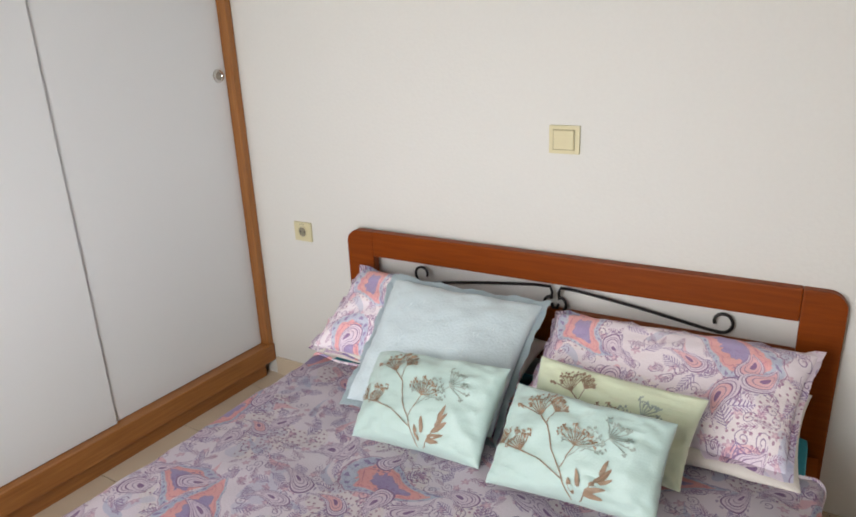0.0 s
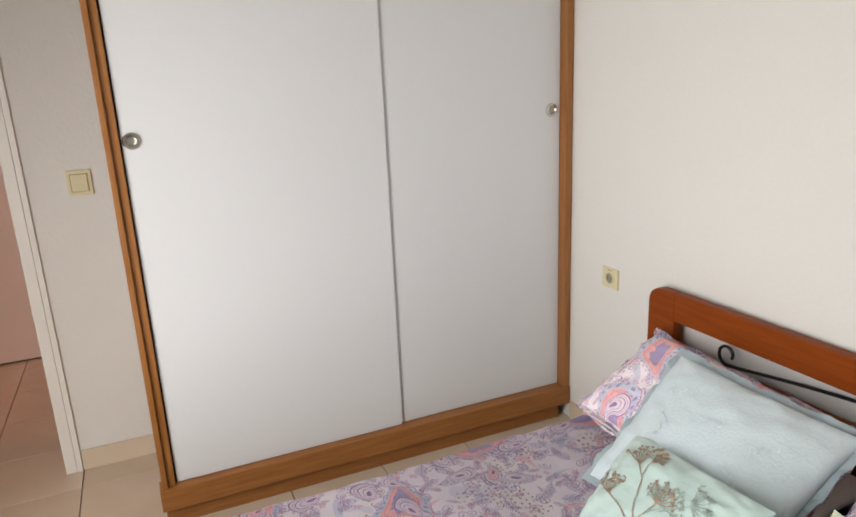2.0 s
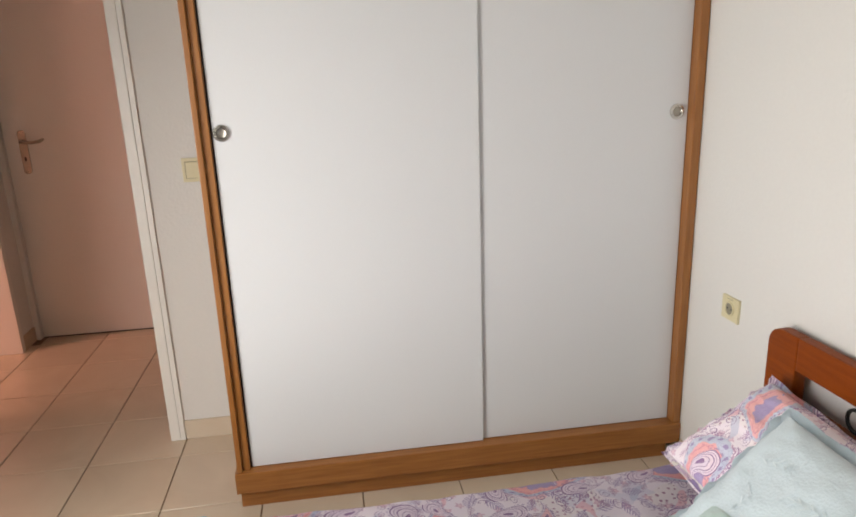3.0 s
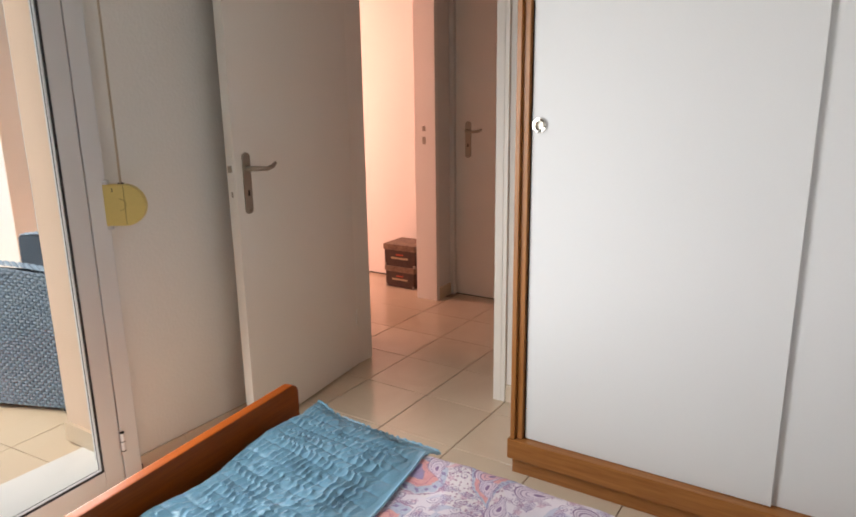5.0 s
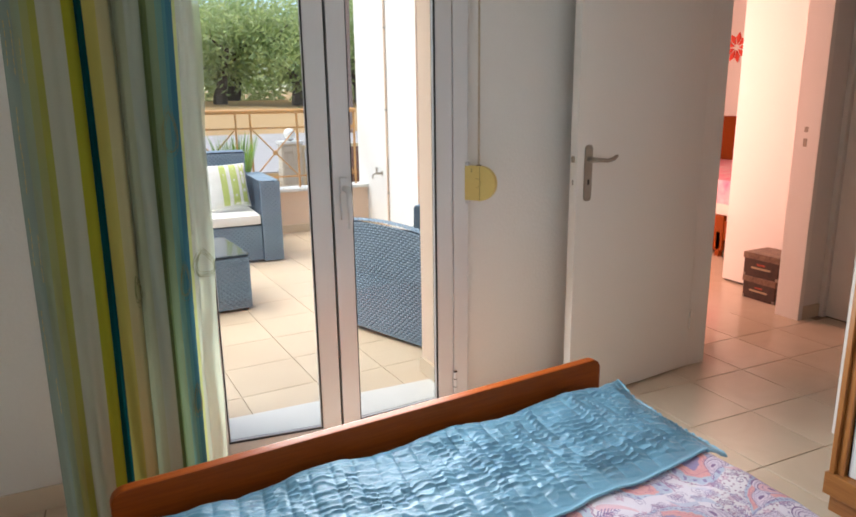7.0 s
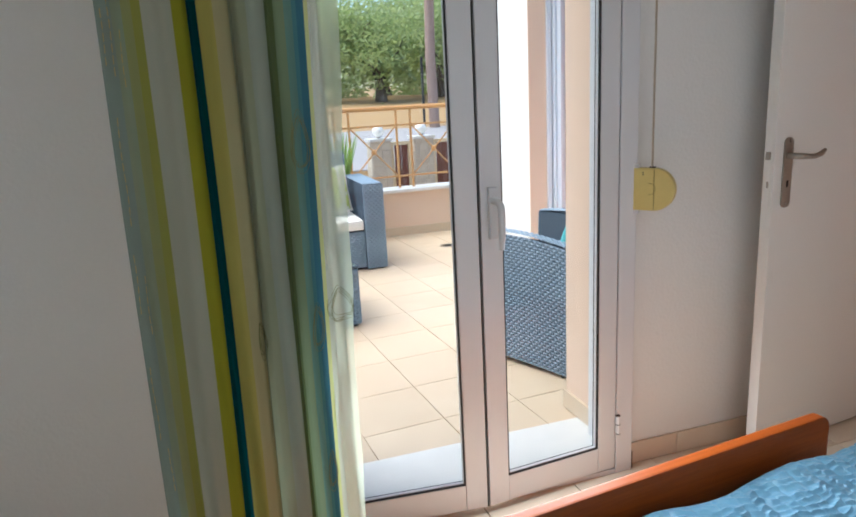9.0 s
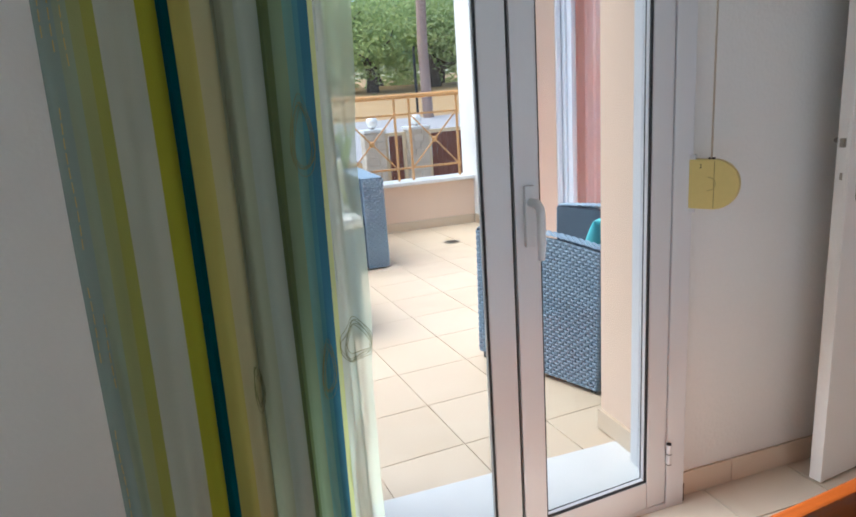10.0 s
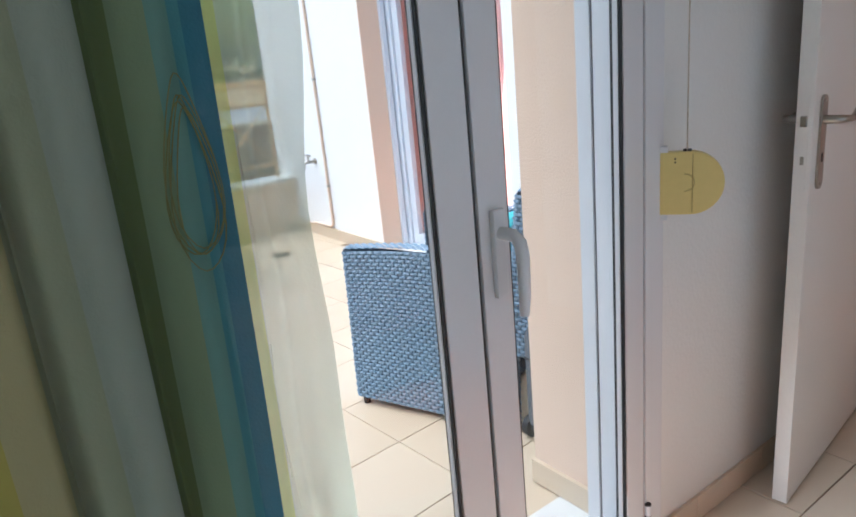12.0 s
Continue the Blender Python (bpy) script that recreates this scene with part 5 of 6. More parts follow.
cushion("cushion", (1.33, -5.93, 0.80), (0.985, -5.96, 0.81), (1.32, -5.82, 0.455), 0.13, M_SEAT, "white cushion with lime stripes on the rattan sofa", "cushion", 10.2, print_=stripes)


def coffee_table():
    t = thing("coffee_table", pose(1.27, -4.33, 0, 0, 0, 6) @ Matrix.Translation((0, -0.60, 0)), "square blue-grey rattan coffee table with a glass top", "coffee table")
    woven("body", t, 0.60, 0.325, 0.60, pose(0, 0, 0.072), ("back", "left", "front"), 0.034, 0.015)
    part("tabletop", bm_box(-0.006, 0.606, -0.006, 0.606, 0.398, 0.406, bev=0.003), mat("dark_glass", (0.05, 0.065, 0.08), 0.12, vary=0.1), t, "dark glass tabletop")
    for x, y in ((0.03, 0.03), (0.57, 0.03), (0.03, 0.57), (0.57, 0.57)):
        part("foot", bm_cyl((x, y, 0.055), (x, y, 0.078), 0.018, seg=12), M_BLACKPL, t)


coffee_table()


def tap():
    t = thing("garden_tap", pose(-0.32, -6.23, 0.625), "old metal garden tap on the white terrace wall", "tap")
    b = bm_cyl((0, 0, 0), (0.05, 0, 0), 0.012, seg=12)
    bm_cyl((0.0, 0, 0), (0.006, 0, 0), 0.024, seg=16, bm=b)
    bm_tube([(0.045, 0, 0), (0.075, 0, 0.0), (0.092, 0, -0.012), (0.097, 0, -0.05)], 0.010, 10, b)
    part("body", b, M_STEEL, t, smooth=True)
    part("stem", bm_cyl((0.055, 0, 0), (0.055, 0, 0.045), 0.008, seg=10), M_STEEL, t)
    part("handle", bm_tube([(0.055, -0.035, 0.048), (0.055, 0, 0.052), (0.055, 0.035, 0.048)], 0.007, 8), M_STEEL, t, smooth=True)


tap()
pipe = thing("wall_pipe", pose(-0.309, -6.06, 0), "thin peach painted pipe on the terrace wall", "pipe")
part("pipe", bm_tube([(0, 0, 2.55), (0, 0, 0.20), (0, -0.006, 0.165), (0, -0.04, 0.15), (0, -0.30, 0.145)], 0.010, 10), M_PEACH, pipe, smooth=True)
for z in (0.45, 1.2, 1.9):
    part("clip", bm_box(-0.011, 0.012, -0.013, 0.013, z, z + 0.015, bev=0.002), M_STEEL, pipe)
drain = thing("floor_drain", pose(0.15, -6.02, 0.055), "round steel floor drain in the terrace tiles", "drain")
part("rim", bm_cyl((0, 0, 0), (0, 0, 0.004), 0.065, seg=28), M_STEEL, drain)
for k in range(5):
    part("slot", bm_box(-0.04, 0.04, -0.032 + k * 0.016, -0.026 + k * 0.016, 0.0035, 0.0048), M_GASKET, drain)


# ---- railing ----
def railing():
    r = thing("railing", pose(0, -6.725, 0), "tan painted metal railing with crossed bars on the parapet", "railing")
    part("handrail", bm_tube([(-0.24, 0, 1.205), (6.0, 0, 1.205)], 0.021, 12), M_RAIL, r, smooth=True)
    part("upper_bar", bm_box(-0.24, 6.0, -0.008, 0.008, 1.045, 1.061), M_RAIL, r)
    part("lower_bar", bm_box(-0.24, 6.0, -0.008, 0.008, 0.585, 0.601), M_RAIL, r)
    x = -0.222
    while x < 5.6:
        for px in (x, x + 0.435):
            p = part("post", bm_box(px - 0.009, px + 0.009, -0.0085, 0.0085, 0.484, 1.19), M_RAIL, r)
        for z0, z1 in ((0.60, 1.046), (1.046, 0.60)):
            part("cross_bar", bm_tube([(x + 0.01, 0.0, z0), (x + 0.425, 0.0, z1)], 0.0065, 6), M_RAIL, r)
        part("rosette", bm_cyl((x + 0.2175, -0.012, 0.823), (x + 0.2175, 0.012, 0.823), 0.026, 0.020, seg=16), M_RAIL, r)
        part("rivet", bm_cyl((x + 0.2175, 0.011, 0.823), (x + 0.2175, 0.016, 0.823), 0.009, 0.004, seg=10), M_RAIL, r)
        x += 0.567


railing()


# ---- glazed door of the neighbouring room ----
M_ALU = mat("pale_aluminium", (0.66, 0.70, 0.76), 0.35, vary=0.04)


def wing_door():
    d = thing("window_2", pose(0, 0, 0), "white aluminium terrace door with pink curtains behind", "terrace door", kind="structure")
    x0, x1 = -0.565, -0.50
    for y0, y1 in ((-5.391, -5.33), (-4.211, -4.152)):
        part("frame_post", bm_box(x0, x1, y0, y1, 0.062, 2.245, bev=0.004), M_ALU, d)
    part("frame_head", bm_box(x0, x1, -5.3295, -4.2115, 2.18, 2.245, bev=0.004), M_ALU, d)
    part("frame_sill", bm_box(x0, x1, -5.3295, -4.2115, 0.062, 0.10, bev=0.004), M_ALU, d)
    for a, b in ((-5.325, -4.78), (-4.77, -4.215)):
        s = part("sash", bm_box(-0.552, -0.515, a, a + 0.055, 0.102, 2.178, bev=0.003), M_ALU, d)
        part("stile", bm_box(-0.552, -0.515, b - 0.055, b, 0.102, 2.178, bev=0.003), M_ALU, s)
        part("rail", bm_box(-0.552, -0.515, a + 0.0555, b - 0.0555, 0.102, 0.17, bev=0.003), M_ALU, s)
        part("rail", bm_box(-0.552, -0.515, a + 0.0555, b - 0.0555, 2.11, 2.178, bev=0.003), M_ALU, s)
        p = part("pane", bm_box(-0.536, -0.531, a + 0.05, b - 0.05, 0.165, 2.115), M_GLASS, s)
        p.visible_shadow = False
    part("shutter_guide", bm_box(-0.49, -0.46, -5.391, -5.365, 0.062, 2.245), M_ALU, d)


wing_door()


def sheer(name, color, through_=0.6):
    m = bpy.data.materials.new(name)
    m.use_nodes = True
    n, l = nodes_of(m)
    nz, mx = n.new("ShaderNodeTexNoise"), n.new("ShaderNodeMixShader")
    nz.inputs["Scale"].default_value = 200
    df, tl = n.new("ShaderNodeBsdfDiffuse"), n.new("ShaderNodeBsdfTranslucent")
    c = mixer(n, l, nz.outputs[0], color, tuple(k * 0.8 for k in color))
    l.new(c, df.inputs[0]), l.new(c, tl.inputs[0])
    mx.inputs[0].default_value = through_
    l.new(df.outputs[0], mx.inputs[1]), l.new(tl.outputs[0], mx.inputs[2]), l.new(mx.outputs[0], n["Material Output"].inputs[0])
    return m


def pink_curtain():
    bm = bmesh.new()
    N = 160
    low, top = [], []
    for i in range(N + 1):
        u = i / N
        y = -5.50 + 1.42 * u
        x = -0.635 + 0.022 * math.sin(u * math.tau * 13)
        low.append(bm.verts.new((x, y, 0.02)))
        top.append(bm.verts.new((x, y, 2.59)))
    for i in range(N):
        bm.faces.new((low[i], low[i + 1], top[i + 1], top[i]))
    c = thing("curtain", pose(0, 0, 0), "rosy pink curtain drawn across the terrace door", "curtain")
    part("cloth", bm, sheer("pink_voile", (0.80, 0.60, 0.62)), c, smooth=True)


pink_curtain()


# ---- things in the neighbouring bedroom ----
cab = thing("cabinet", pose(-2.55, -3.68, 0), "plain white cabinet side beside the doorway", "cabinet")
part("body", bm_box(0, 0.60, 0.0, 0.725, 0.012, 2.3, bev=0.003), M_DOORP, cab)
part("plinth", bm_box(0.01, 0.585, 0.01, 0.72, 0.0, 0.012), M_GASKET, cab)


def pink_bed():
    b = thing("bed", pose(-4.06, -5.75, 0), "single bed with a brown headboard and bright pink bedding", "bed")
    part("headboard", bm_box(0, 0.04, 0, 1.62, 0.0, 1.08, bev=0.012), M_BED, b)
    part("side_rail", bm_box(0.05, 1.56, 1.565, 1.595, 0.14, 0.30, bev=0.005), M_BED, b)
    part("footboard", bm_box(1.53, 1.565, 0, 1.56, 0.05, 0.34, bev=0.008), M_BED, b)
    part("mattress", bm_box(0.05, 1.52, 0.02, 1.56, 0.20, 0.45, bev=0.04), M_LINEN, b, smooth=True)
    part("duvet", bm_box(0.045, 1.525, -0.005, 1.6, 0.40, 0.63, bev=0.07), mat("pink_duvet", (0.85, 0.20, 0.36), 0.8, second=(0.85, 0.62, 0.66), scale=7, grain=16), b, "bright pink and white patterned duvet", smooth=True)
    for x, y in ((0.01, 0.04), (1.53, 0.02), (1.53, 1.50)):
        part("leg", bm_box(x, x + 0.035, y, y + 0.04, 0.0, 0.2), M_BED, b)


pink_bed()
hang = thing("wall_hanging", pose(-4.10, -5.62, 1.78), "red and pink round paper wall decoration", "decoration")
for k in range(9):
    a = k * math.tau / 9
    part("petal", bm_slab([(0, 0), (0.07, 0.03), (0.12, 0.0), (0.07, -0.03)], 0.012, "x"), mat("red_paper", (0.75, 0.08, 0.05), 0.7), hang, at=pose(0.003, 0.03 * math.cos(a), 0.03 * math.sin(a), math.degrees(a), 0, 0))
wall_plate("light_switch", pose(-4.1, -5.48, 1.26, 0, 0, -90), 0.08, 0.08, "cream plastic light switch in the pink bedroom")


def storage_box(m, w, d, h, label):
    b = thing("storage_box", m, label, "storage box", "stacked storage boxes")
    dark = mat("dark_printed_card", (0.075, 0.035, 0.022), 0.45, second=(0.022, 0.012, 0.012), scale=14, grain=40)
    part("body", bm_box(0, w, 0, d, 0, h * 0.80, bev=0.003), dark, b)
    part("lid", bm_box(-0.006, w + 0.006, -0.006, d + 0.006, h * 0.74, h, bev=0.004), mat("mottled_lid", (0.26, 0.17, 0.11), 0.45, second=(0.09, 0.045, 0.03), scale=20, grain=60), b, "mottled brown lid")
    cream = mat("print_cream", (0.45, 0.36, 0.22), 0.6)
    part("print_bar", bm_box(w - 0.0005, w + 0.0015, d * 0.22, d * 0.78, h * 0.34, h * 0.42), cream, b, "cream printed bar")
    part("print_bar", bm_box(w - 0.0005, w + 0.0015, d * 0.38, d * 0.62, h * 0.50, h * 0.57), mat("print_red", (0.4, 0.06, 0.03), 0.6), b, "red printed bar")
    part("metal_corner", bm_box(w - 0.01, w + 0.0015, -0.0015, 0.012, 0.0, 0.02), M_STEEL, b)
    part("metal_corner", bm_box(w - 0.01, w + 0.0015, d - 0.012, d + 0.0015, 0.0, 0.02), M_STEEL, b)
    return b


storage_box(pose(-1.945, -3.315, 0.001), 0.215, 0.235, 0.148, "dark printed storage box at the bottom of a stack")
storage_box(pose(-1.948, -3.325, 0.150, 0, 0, 2), 0.225, 0.245, 0.155, "dark printed storage box with a mottled brown lid on another box")


# ---- the street and the grove beyond the terrace ----
def land(x, y):
    d = -y
    z = -1.62
    for d0, d1, rise in ((15.3, 16.2, 1.27), (16.2, 24.5, 0.54), (24.5, 46, 1.19)):
        z += rise * min(max((d - d0) / (d1 - d0), 0), 1)
    z += 0.12 * noise.noise(Vector((x * 0.15, y * 0.15, 0))) * min(1, max(0, (d - 25) / 8))
    if d > 60:
        z += min(6.0, (d - 60) * 0.02)
    return z


def ground_sheet():
    bm = bmesh.new()
    ys = [-6.85, -9, -12, -15.3, -16.2, -20, -22] + [-24.5 - 1.5 * k for k in range(17)] + [-52, -60, -75, -100, -150, -250, -450, -700]
    xs = [-500, -250, -120, -70] + [-50 + 4 * k for k in range(22)] + [45, 70, 120, 250, 500]
    g = [[bm.verts.new((x, y, land(x, y))) for x in xs] for y in ys]
    for A, B in zip(g, g[1:]):
        for k in range(len(xs) - 1):
            bm.faces.new((A[k], A[k + 1], B[k + 1], B[k]))
    # the same sheet runs on behind the house
    w = [bm.verts.new(p) for p in ((-500, 500, -1.62), (500, 500, -1.62))]
    bm.faces.new((g[0][0], *g[0][1:], w[1], w[0]))
    structure("ground", bm, mat("dry_grass_ground", (0.42, 0.27, 0.12), 0.95, second=(0.30, 0.18, 0.075), scale=0.35, grain=6, bump=0.4), "dry tan grass slope reaching to the horizon", "ground")


ground_sheet()
road = bmesh.new()
edges = [[road.verts.new((x, y, land(x, y) + dz)) for x in (-120, 120)] for y, dz in ((-16.25, -0.2), (-16.25, 0.03), (-24.3, 0.03), (-24.3, -0.2))]
for A, B in zip(edges, edges[1:]):
    road.faces.new((A[0], A[1], B[1], B[0]))
structure("road", road, mat("pale_concrete", (0.36, 0.34, 0.335), 0.9, vary=0.15, scale=1.2, grain=40, bump=0.3), "pale worn concrete road rising beyond the garden wall", "road")

M_STONE = tile_mat("pale_stone", (0.62, 0.56, 0.46), (0.46, 0.40, 0.32), 0.85)
M_MORTAR = mat("mortar", (0.62, 0.55, 0.44), 0.9, vary=0.15)
M_GATE = wood_mat("brown_gate", (0.16, 0.045, 0.025), (0.11, 0.03, 0.018), 2, rough=0.6)
M_GLOBE = mat("opal_globe", (0.85, 0.84, 0.80), 0.2, vary=0.02)
M_CREAMW = mat("cream_render", (0.70, 0.58, 0.38), 0.85, vary=0.06)


def gate_pillar(x, y, top, w=0.42):
    p = thing("gate_pillar", pose(x, y, -1.62), "stone-clad gate pillar with a white globe lamp", "pillar", "gate pillars")
    h = top + 1.62
    part("core", bm_box(-w / 2, w / 2, -w / 2, w / 2, 0, h), M_MORTAR, p)
    rnd = random.Random(int(x * 10))
    z = 0.03
    while z < h - 0.05:
        dz = min(rnd.uniform(0.10, 0.2), h - z)
        a = -w / 2
        while a < w / 2 - 0.03:
            da = min(rnd.uniform(0.12, 0.26), w / 2 - a)
            if w / 2 - a - da < 0.06:
                da = w / 2 - a
            part("stone", bm_box(a + 0.008, a + da - 0.008, w / 2 - 0.01, w / 2 + rnd.uniform(0.012, 0.03), z + 0.008, z + dz - 0.008, bev=0.006), M_STONE, p)
            part("stone", bm_box(w / 2 - 0.01, w / 2 + rnd.uniform(0.012, 0.03), a + 0.008, a + da - 0.008, z + 0.008, z + dz - 0.008, bev=0.006), M_STONE, p)
            a += da
        z += dz
    part("cap", bm_box(-w / 2 - 0.04, w / 2 + 0.04, -w / 2 - 0.04, w / 2 + 0.04, h, h + 0.06, bev=0.01), M_MARBLE, p)
    part("lamp_neck", bm_cyl((0, 0, h + 0.06), (0, 0, h + 0.10), 0.05, 0.06, seg=16), M_STEEL, p)
    g = bmesh.new()
    bmesh.ops.create_uvsphere(g, u_segments=20, v_segments=12, radius=0.125, matrix=Matrix.Translation((0, 0, h + 0.21)))
    part("globe", g, M_GLOBE, p, "white opal globe", smooth=True)
    return p


for px in (-1.50, -2.46, -5.2, 3.6):
    gate_pillar(px, -15.0, 0.40)


def slatted_gate(x0, x1, y, z0, z1, label):
    g = thing("gate", pose(0, 0, 0), label, "gate", "street gates")
    for b in ((x0, x0 + 0.07, z0, z1), (x1 - 0.07, x1, z0, z1), (x0 + 0.071, x1 - 0.071, z1 - 0.07, z1), (x0 + 0.071, x1 - 0.071, z0, z0 + 0.07)):
        part("frame_bar", bm_box(b[0], b[1], y - 0.03, y + 0.03, b[2], b[3]), M_CREAMW, g)
    n = max(2, int((x1 - x0 - 0.16) / 0.11))
    for k in range(n):
        a = x0 + 0.08 + (x1 - x0 - 0.16) * k / n
        part("slat", bm_box(a, a + (x1 - x0 - 0.16) / n - 0.012, y - 0.012, y + 0.018, z0 + 0.075, z1 - 0.075), M_GATE, g)


slatted_gate(-2.21, -1.75, -15.0, -1.55, 0.36, "brown slatted pedestrian gate between stone pillars")
slatted_gate(-4.95, -2.71, -15.0, -1.55, 0.36, "wide brown slatted gate beside a stone pillar")
slatted_gate(-1.25, 0.4, -15.0, -1.55, -0.45, "low brown slatted garden gate")
structure("garden_wall", bm_box(0.4, 3.35, -15.1, -14.9, -1.62, -0.3), M_CREAMW, "low cream garden wall along the road", "wall")
structure("garden_wall_far", bm_box(-30, -5.45, -15.1, -14.9, -1.62, -0.1), M_CREAMW, "cream garden wall along the road", "wall")

M_BARK = mat("grey_bark", (0.13, 0.10, 0.08), 0.95, vary=0.5, scale=8, grain=40, bump=0.8)
M_PINEBARK = mat("rosy_bark", (0.42, 0.29, 0.24), 0.95, vary=0.4, scale=8, grain=30, bump=0.6)


def leaf_material(name, c1, c2):
    m = mat(name, c1, 0.6)
    n, l = nodes_of(m)
    g, rp = n.new("ShaderNodeNewGeometry"), n.new("ShaderNodeValToRGB")
    l.new(g.outputs["Random Per Island"], rp.inputs[0])
    rp.color_ramp.elements[0].color, rp.color_ramp.elements[1].color = (*c2, 1), (*c1, 1)
    b = n["Principled BSDF"]
    l.new(rp.outputs[0], b.inputs["Base Color"])
    tl, mx = n.new("ShaderNodeBsdfTranslucent"), n.new("ShaderNodeMixShader")
    mx.inputs[0].default_value = 0.5
    l.new(rp.outputs[0], tl.inputs[0])
    l.new(b.outputs[0], mx.inputs[1]), l.new(tl.outputs[0], mx.inputs[2]), l.new(mx.outputs[0], n["Material Output"].inputs[0])
    return m


M_LEAF = leaf_material("olive_leaves", (0.48, 0.56, 0.25), (0.32, 0.41, 0.17))


def tree(x, y, h, seed, lean=0.0, label="old olive tree with a gnarled trunk and loose grey-green crown", leaves=5200):
    rnd = random.Random(seed)
    z0 = land(x, y) - 0.05
    t = thing("olive_tree", pose(x, y, z0), label, "tree", "olive grove")
    bm = bmesh.new()
    tips = []

    def limb(p, d, ln, r, depth):
        pts, rs, q = [Vector(p)], [r], Vector(p)
        dd = Vector(d).normalized()
        for k in range(5):
            dd = (dd + Vector((rnd.uniform(-0.3, 0.3), rnd.uniform(-0.3, 0.3), rnd.uniform(-0.12, 0.25)))).normalized()
            q = q + dd * ln / 5
            pts.append(q.copy())
            rs.append(r * (1 - 0.13 * (k + 1)))
        bm_tube(pts, rs, 7, bm)
        tips.append(q.copy())
        if depth < 3:
            for k in range(3 if depth < 2 else 2):
                a = rnd.uniform(0, math.tau)
                limb(pts[rnd.choice((2, 3, 5))], (math.cos(a), math.sin(a), rnd.uniform(0.25, 0.9)), ln * rnd.uniform(0.6, 0.85), r * 0.5, depth + 1)
        else:
            tips.append(pts[3].copy())
    limb((0, 0, 0), (lean, 0.1, 1), h * 0.30, h * 0.055, 0)
    part("trunk", bm, M_BARK, t, "dark gnarled trunk and limbs", smooth=True)
    vs, fs = [], []
    for k in range(leaves):
        c = rnd.choice(tips)
        s = h * 0.125
        p = c + Vector((rnd.gauss(0, s), rnd.gauss(0, s), rnd.gauss(h * 0.03, s * 0.75)))
        a = Vector((rnd.uniform(-1, 1), rnd.uniform(-1, 1), rnd.uniform(-0.6, 1.0))).normalized()
        b = a.orthogonal().normalized()
        b = (b * math.cos(k) + a.cross(b) * math.sin(k)) * rnd.uniform(0.03, 0.06) * h / 6
        a = a * rnd.uniform(0.10, 0.22) * h / 6
        i = len(vs)
        vs += [p - a, p + b, p + a, p - b]
        fs.append((i, i + 1, i + 2, i + 3))
    me = bpy.data.meshes.new("crown")
    me.from_pydata(vs, [], fs)
    me.materials.append(M_LEAF)
    crown = new("crown", me)
    crown.parent = t
    crown["label"] = "loose crown of small grey-green leaves"
    crown["kind"] = "stuff"


for k, (x, y, h) in enumerate(((-12.5, -42, 8.0), (-8.2, -41, 7.4), (-17.5, -43, 8.6), (-4.0, -43, 8.4), (0.5, -42, 7.8), (5.0, -44, 8.6), (-22.5, -44, 8.6), (-10.5, -49, 10.5), (-2.0, -50, 10.5), (-15.5, -50, 11), (3.5, -51, 11), (9.5, -44, 9.0), (-6.0, -52, 11), (-20, -52, 11))):
    tree(x, y, h, 20 + k, lean=(-0.2, 0.25, 0.0)[k % 3])



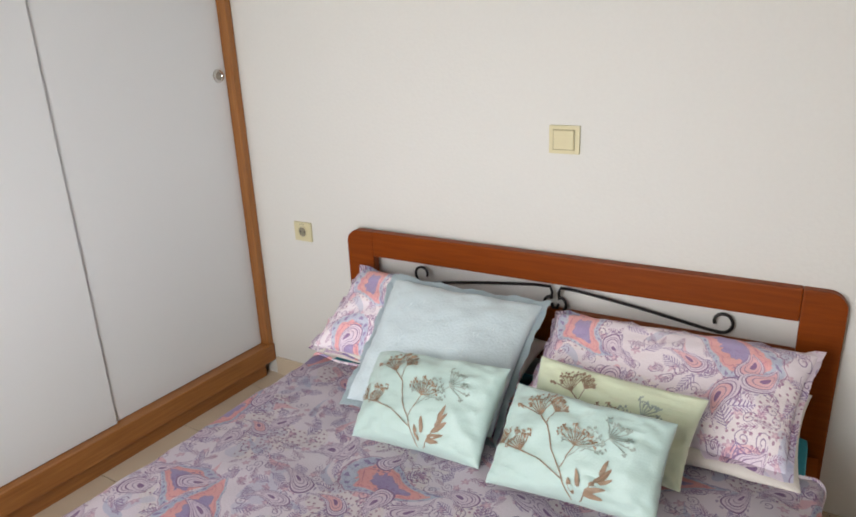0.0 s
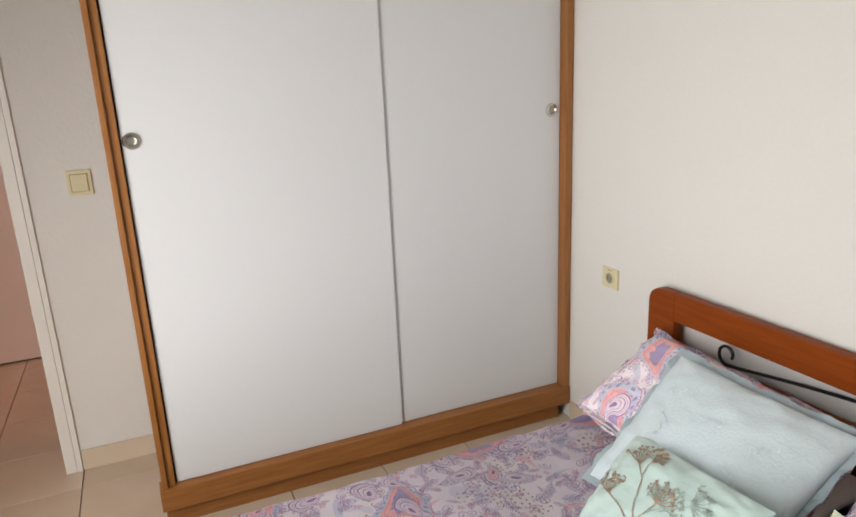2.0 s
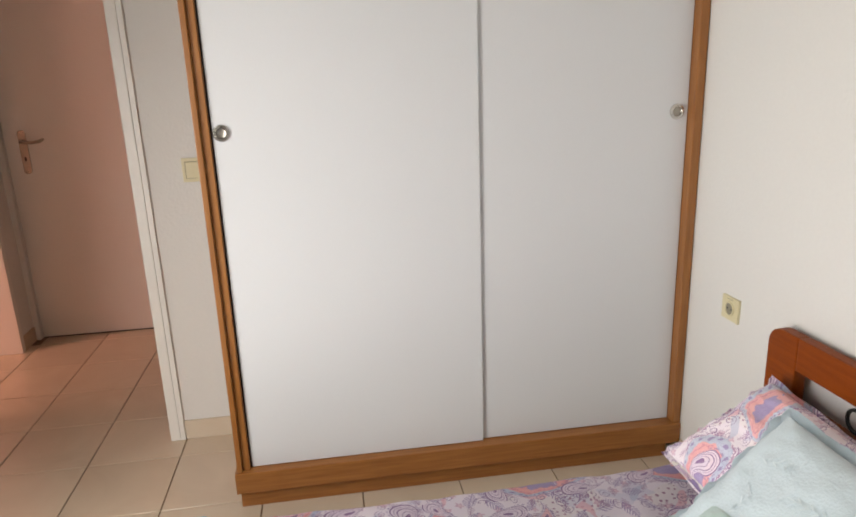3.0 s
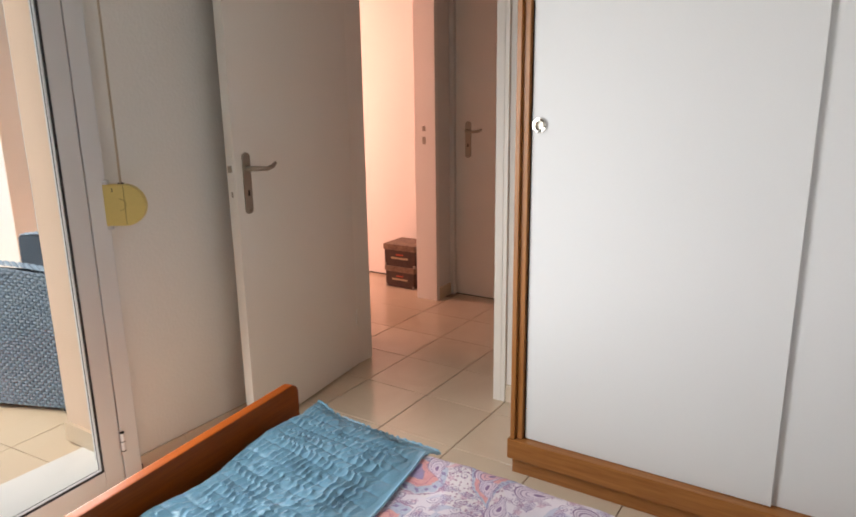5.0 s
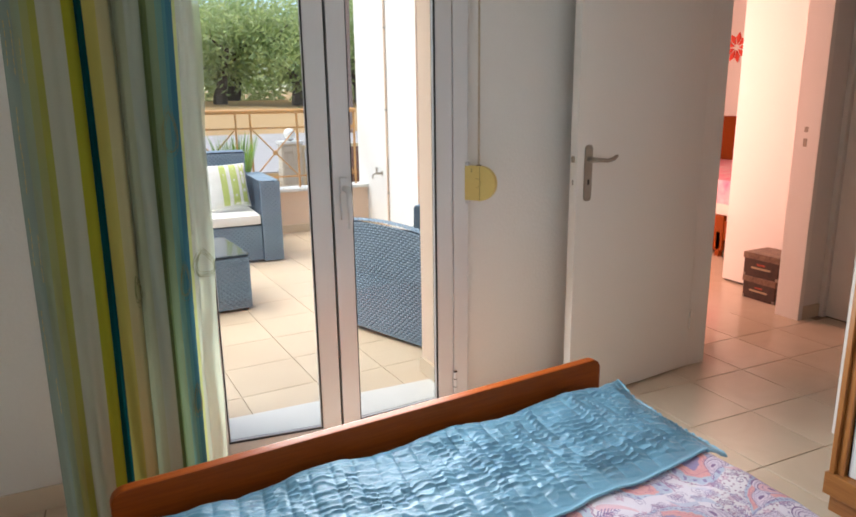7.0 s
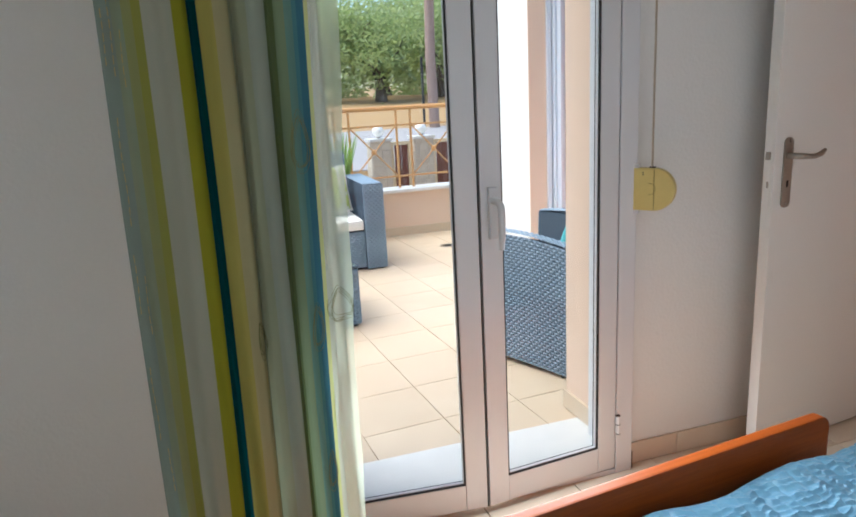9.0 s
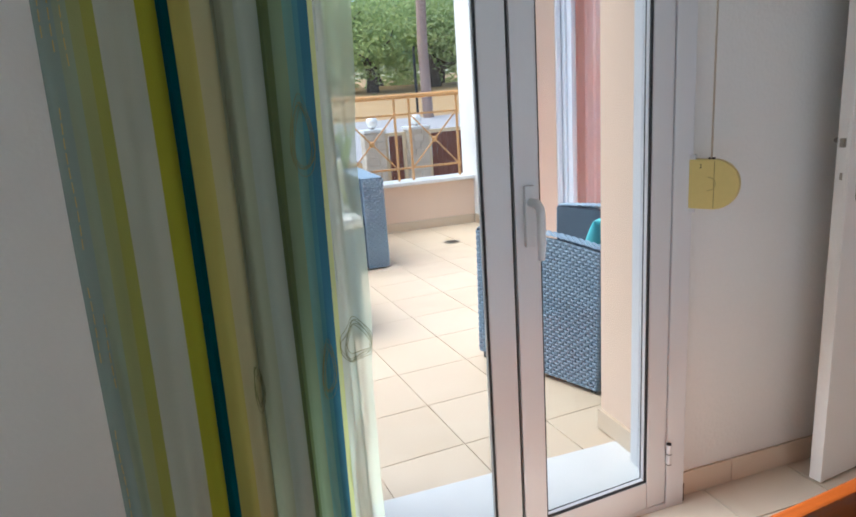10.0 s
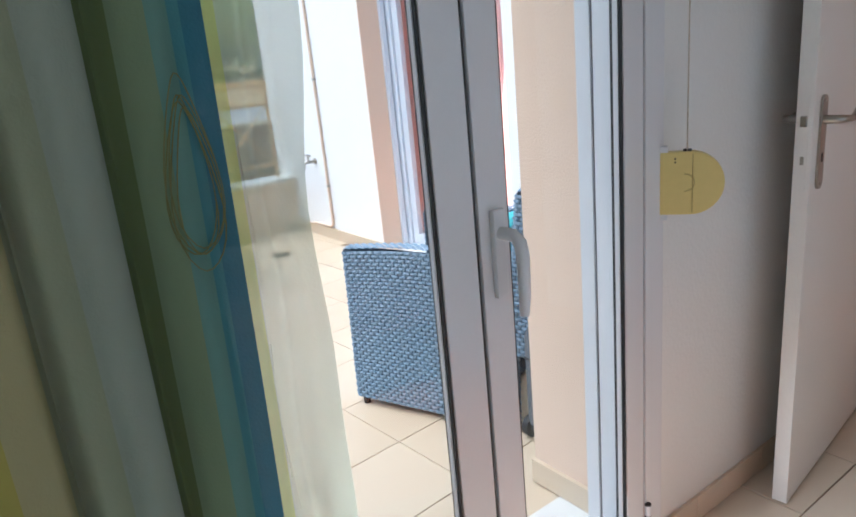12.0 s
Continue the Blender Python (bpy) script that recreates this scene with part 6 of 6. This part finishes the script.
def far_wood():
    """Low far thicket behind the grove, foliage down to the ground."""
    rnd = random.Random(77)
    vs, fs = [], []
    for c in range(260):
        cx, cy = rnd.uniform(-34, 16), rnd.uniform(-62, -54)
        cz, s = land(cx, cy) + rnd.uniform(0.2, 6.5), rnd.uniform(0.7, 1.3)
        for k in range(70):
            p = Vector((cx + rnd.gauss(0, s), cy + rnd.gauss(0, s), max(land(cx, cy), cz + rnd.gauss(0, s * 0.7))))
            a = Vector((rnd.uniform(-1, 1), rnd.uniform(-1, 1), rnd.uniform(-0.6, 1.0))).normalized()
            b = a.orthogonal().normalized() * rnd.uniform(0.08, 0.16)
            a = a * rnd.uniform(0.2, 0.4)
            i = len(vs)
            vs += [p - a, p + b, p + a, p - b]
            fs.append((i, i + 1, i + 2, i + 3))
    me = bpy.data.meshes.new("far_thicket")
    me.from_pydata(vs, [], fs)
    me.materials.append(M_LEAF)
    tagged(new("far_thicket", me), "dense grey-green thicket far behind the olive trees", "thicket", kind="stuff")


far_wood()

pole = thing("wooden_pole", pose(-5.81, -24.0, land(-5.81, -24) - 0.05), "tall rosy-brown bare trunk standing beside the road", "pole")
part("shaft", bm_tube([(0, 0, 0), (0.05, 0, 2.5), (-0.02, 0, 5), (0.06, 0, 9)], [0.19, 0.175, 0.165, 0.14], 12), M_PINEBARK, pole, smooth=True)
part("post", bm_box(0.35, 0.42, -0.04, 0.04, 0.0, 2.5), M_BLACKPL, pole, "thin dark post")


# ---- green plant by the parapet ----
def shrub(x, y, z):
    s = thing("potted_plant", pose(x, y, z), "feathery light-green plant in a pot behind the sofa", "plant")
    part("pot", bm_cyl((0, 0, 0), (0, 0, 0.32), 0.11, 0.15, seg=20), mat("terracotta", (0.40, 0.17, 0.08), 0.85), s, "terracotta pot")
    rnd = random.Random(5)
    vs, fs = [], []
    for k in range(420):
        a, l = rnd.uniform(0, math.tau), rnd.uniform(0.25, 0.72)
        tip = Vector((math.cos(a) * l * 0.35, math.sin(a) * l * 0.35, 0.30 + l))
        base = Vector((math.cos(a) * 0.05, math.sin(a) * 0.05, 0.31))
        side = Vector((-math.sin(a), math.cos(a), 0)) * 0.006
        mid = base.lerp(tip, 0.55) + Vector((0, 0, 0.04))
        i = len(vs)
        vs += [base - side, base + side, mid + side, mid - side, tip]
        fs += [(i, i + 1, i + 2, i + 3), (i + 3, i + 2, i + 4)]
    me = bpy.data.meshes.new("foliage")
    me.from_pydata(vs, [], fs)
    me.materials.append(leaf_material("fresh_leaves", (0.22, 0.38, 0.06), (0.14, 0.26, 0.04)))
    f = new("foliage", me)
    f.parent = s
    f["kind"] = "stuff"


shrub(0.98, -6.47, 0.055)

# ---- terrace tiles ----
tiles("beige terrace tiles with sandy grout lines", "terrace_tiles", 0.955, -4.12, 0.333, range(-6, 14), range(-10, 6), 0.045, 0.0555, M_TILE_OUT,
      lambda x, y: -0.42 < x < 4.8 and -6.75 < y < -2.84, turn=4.3, gap=0.0016)
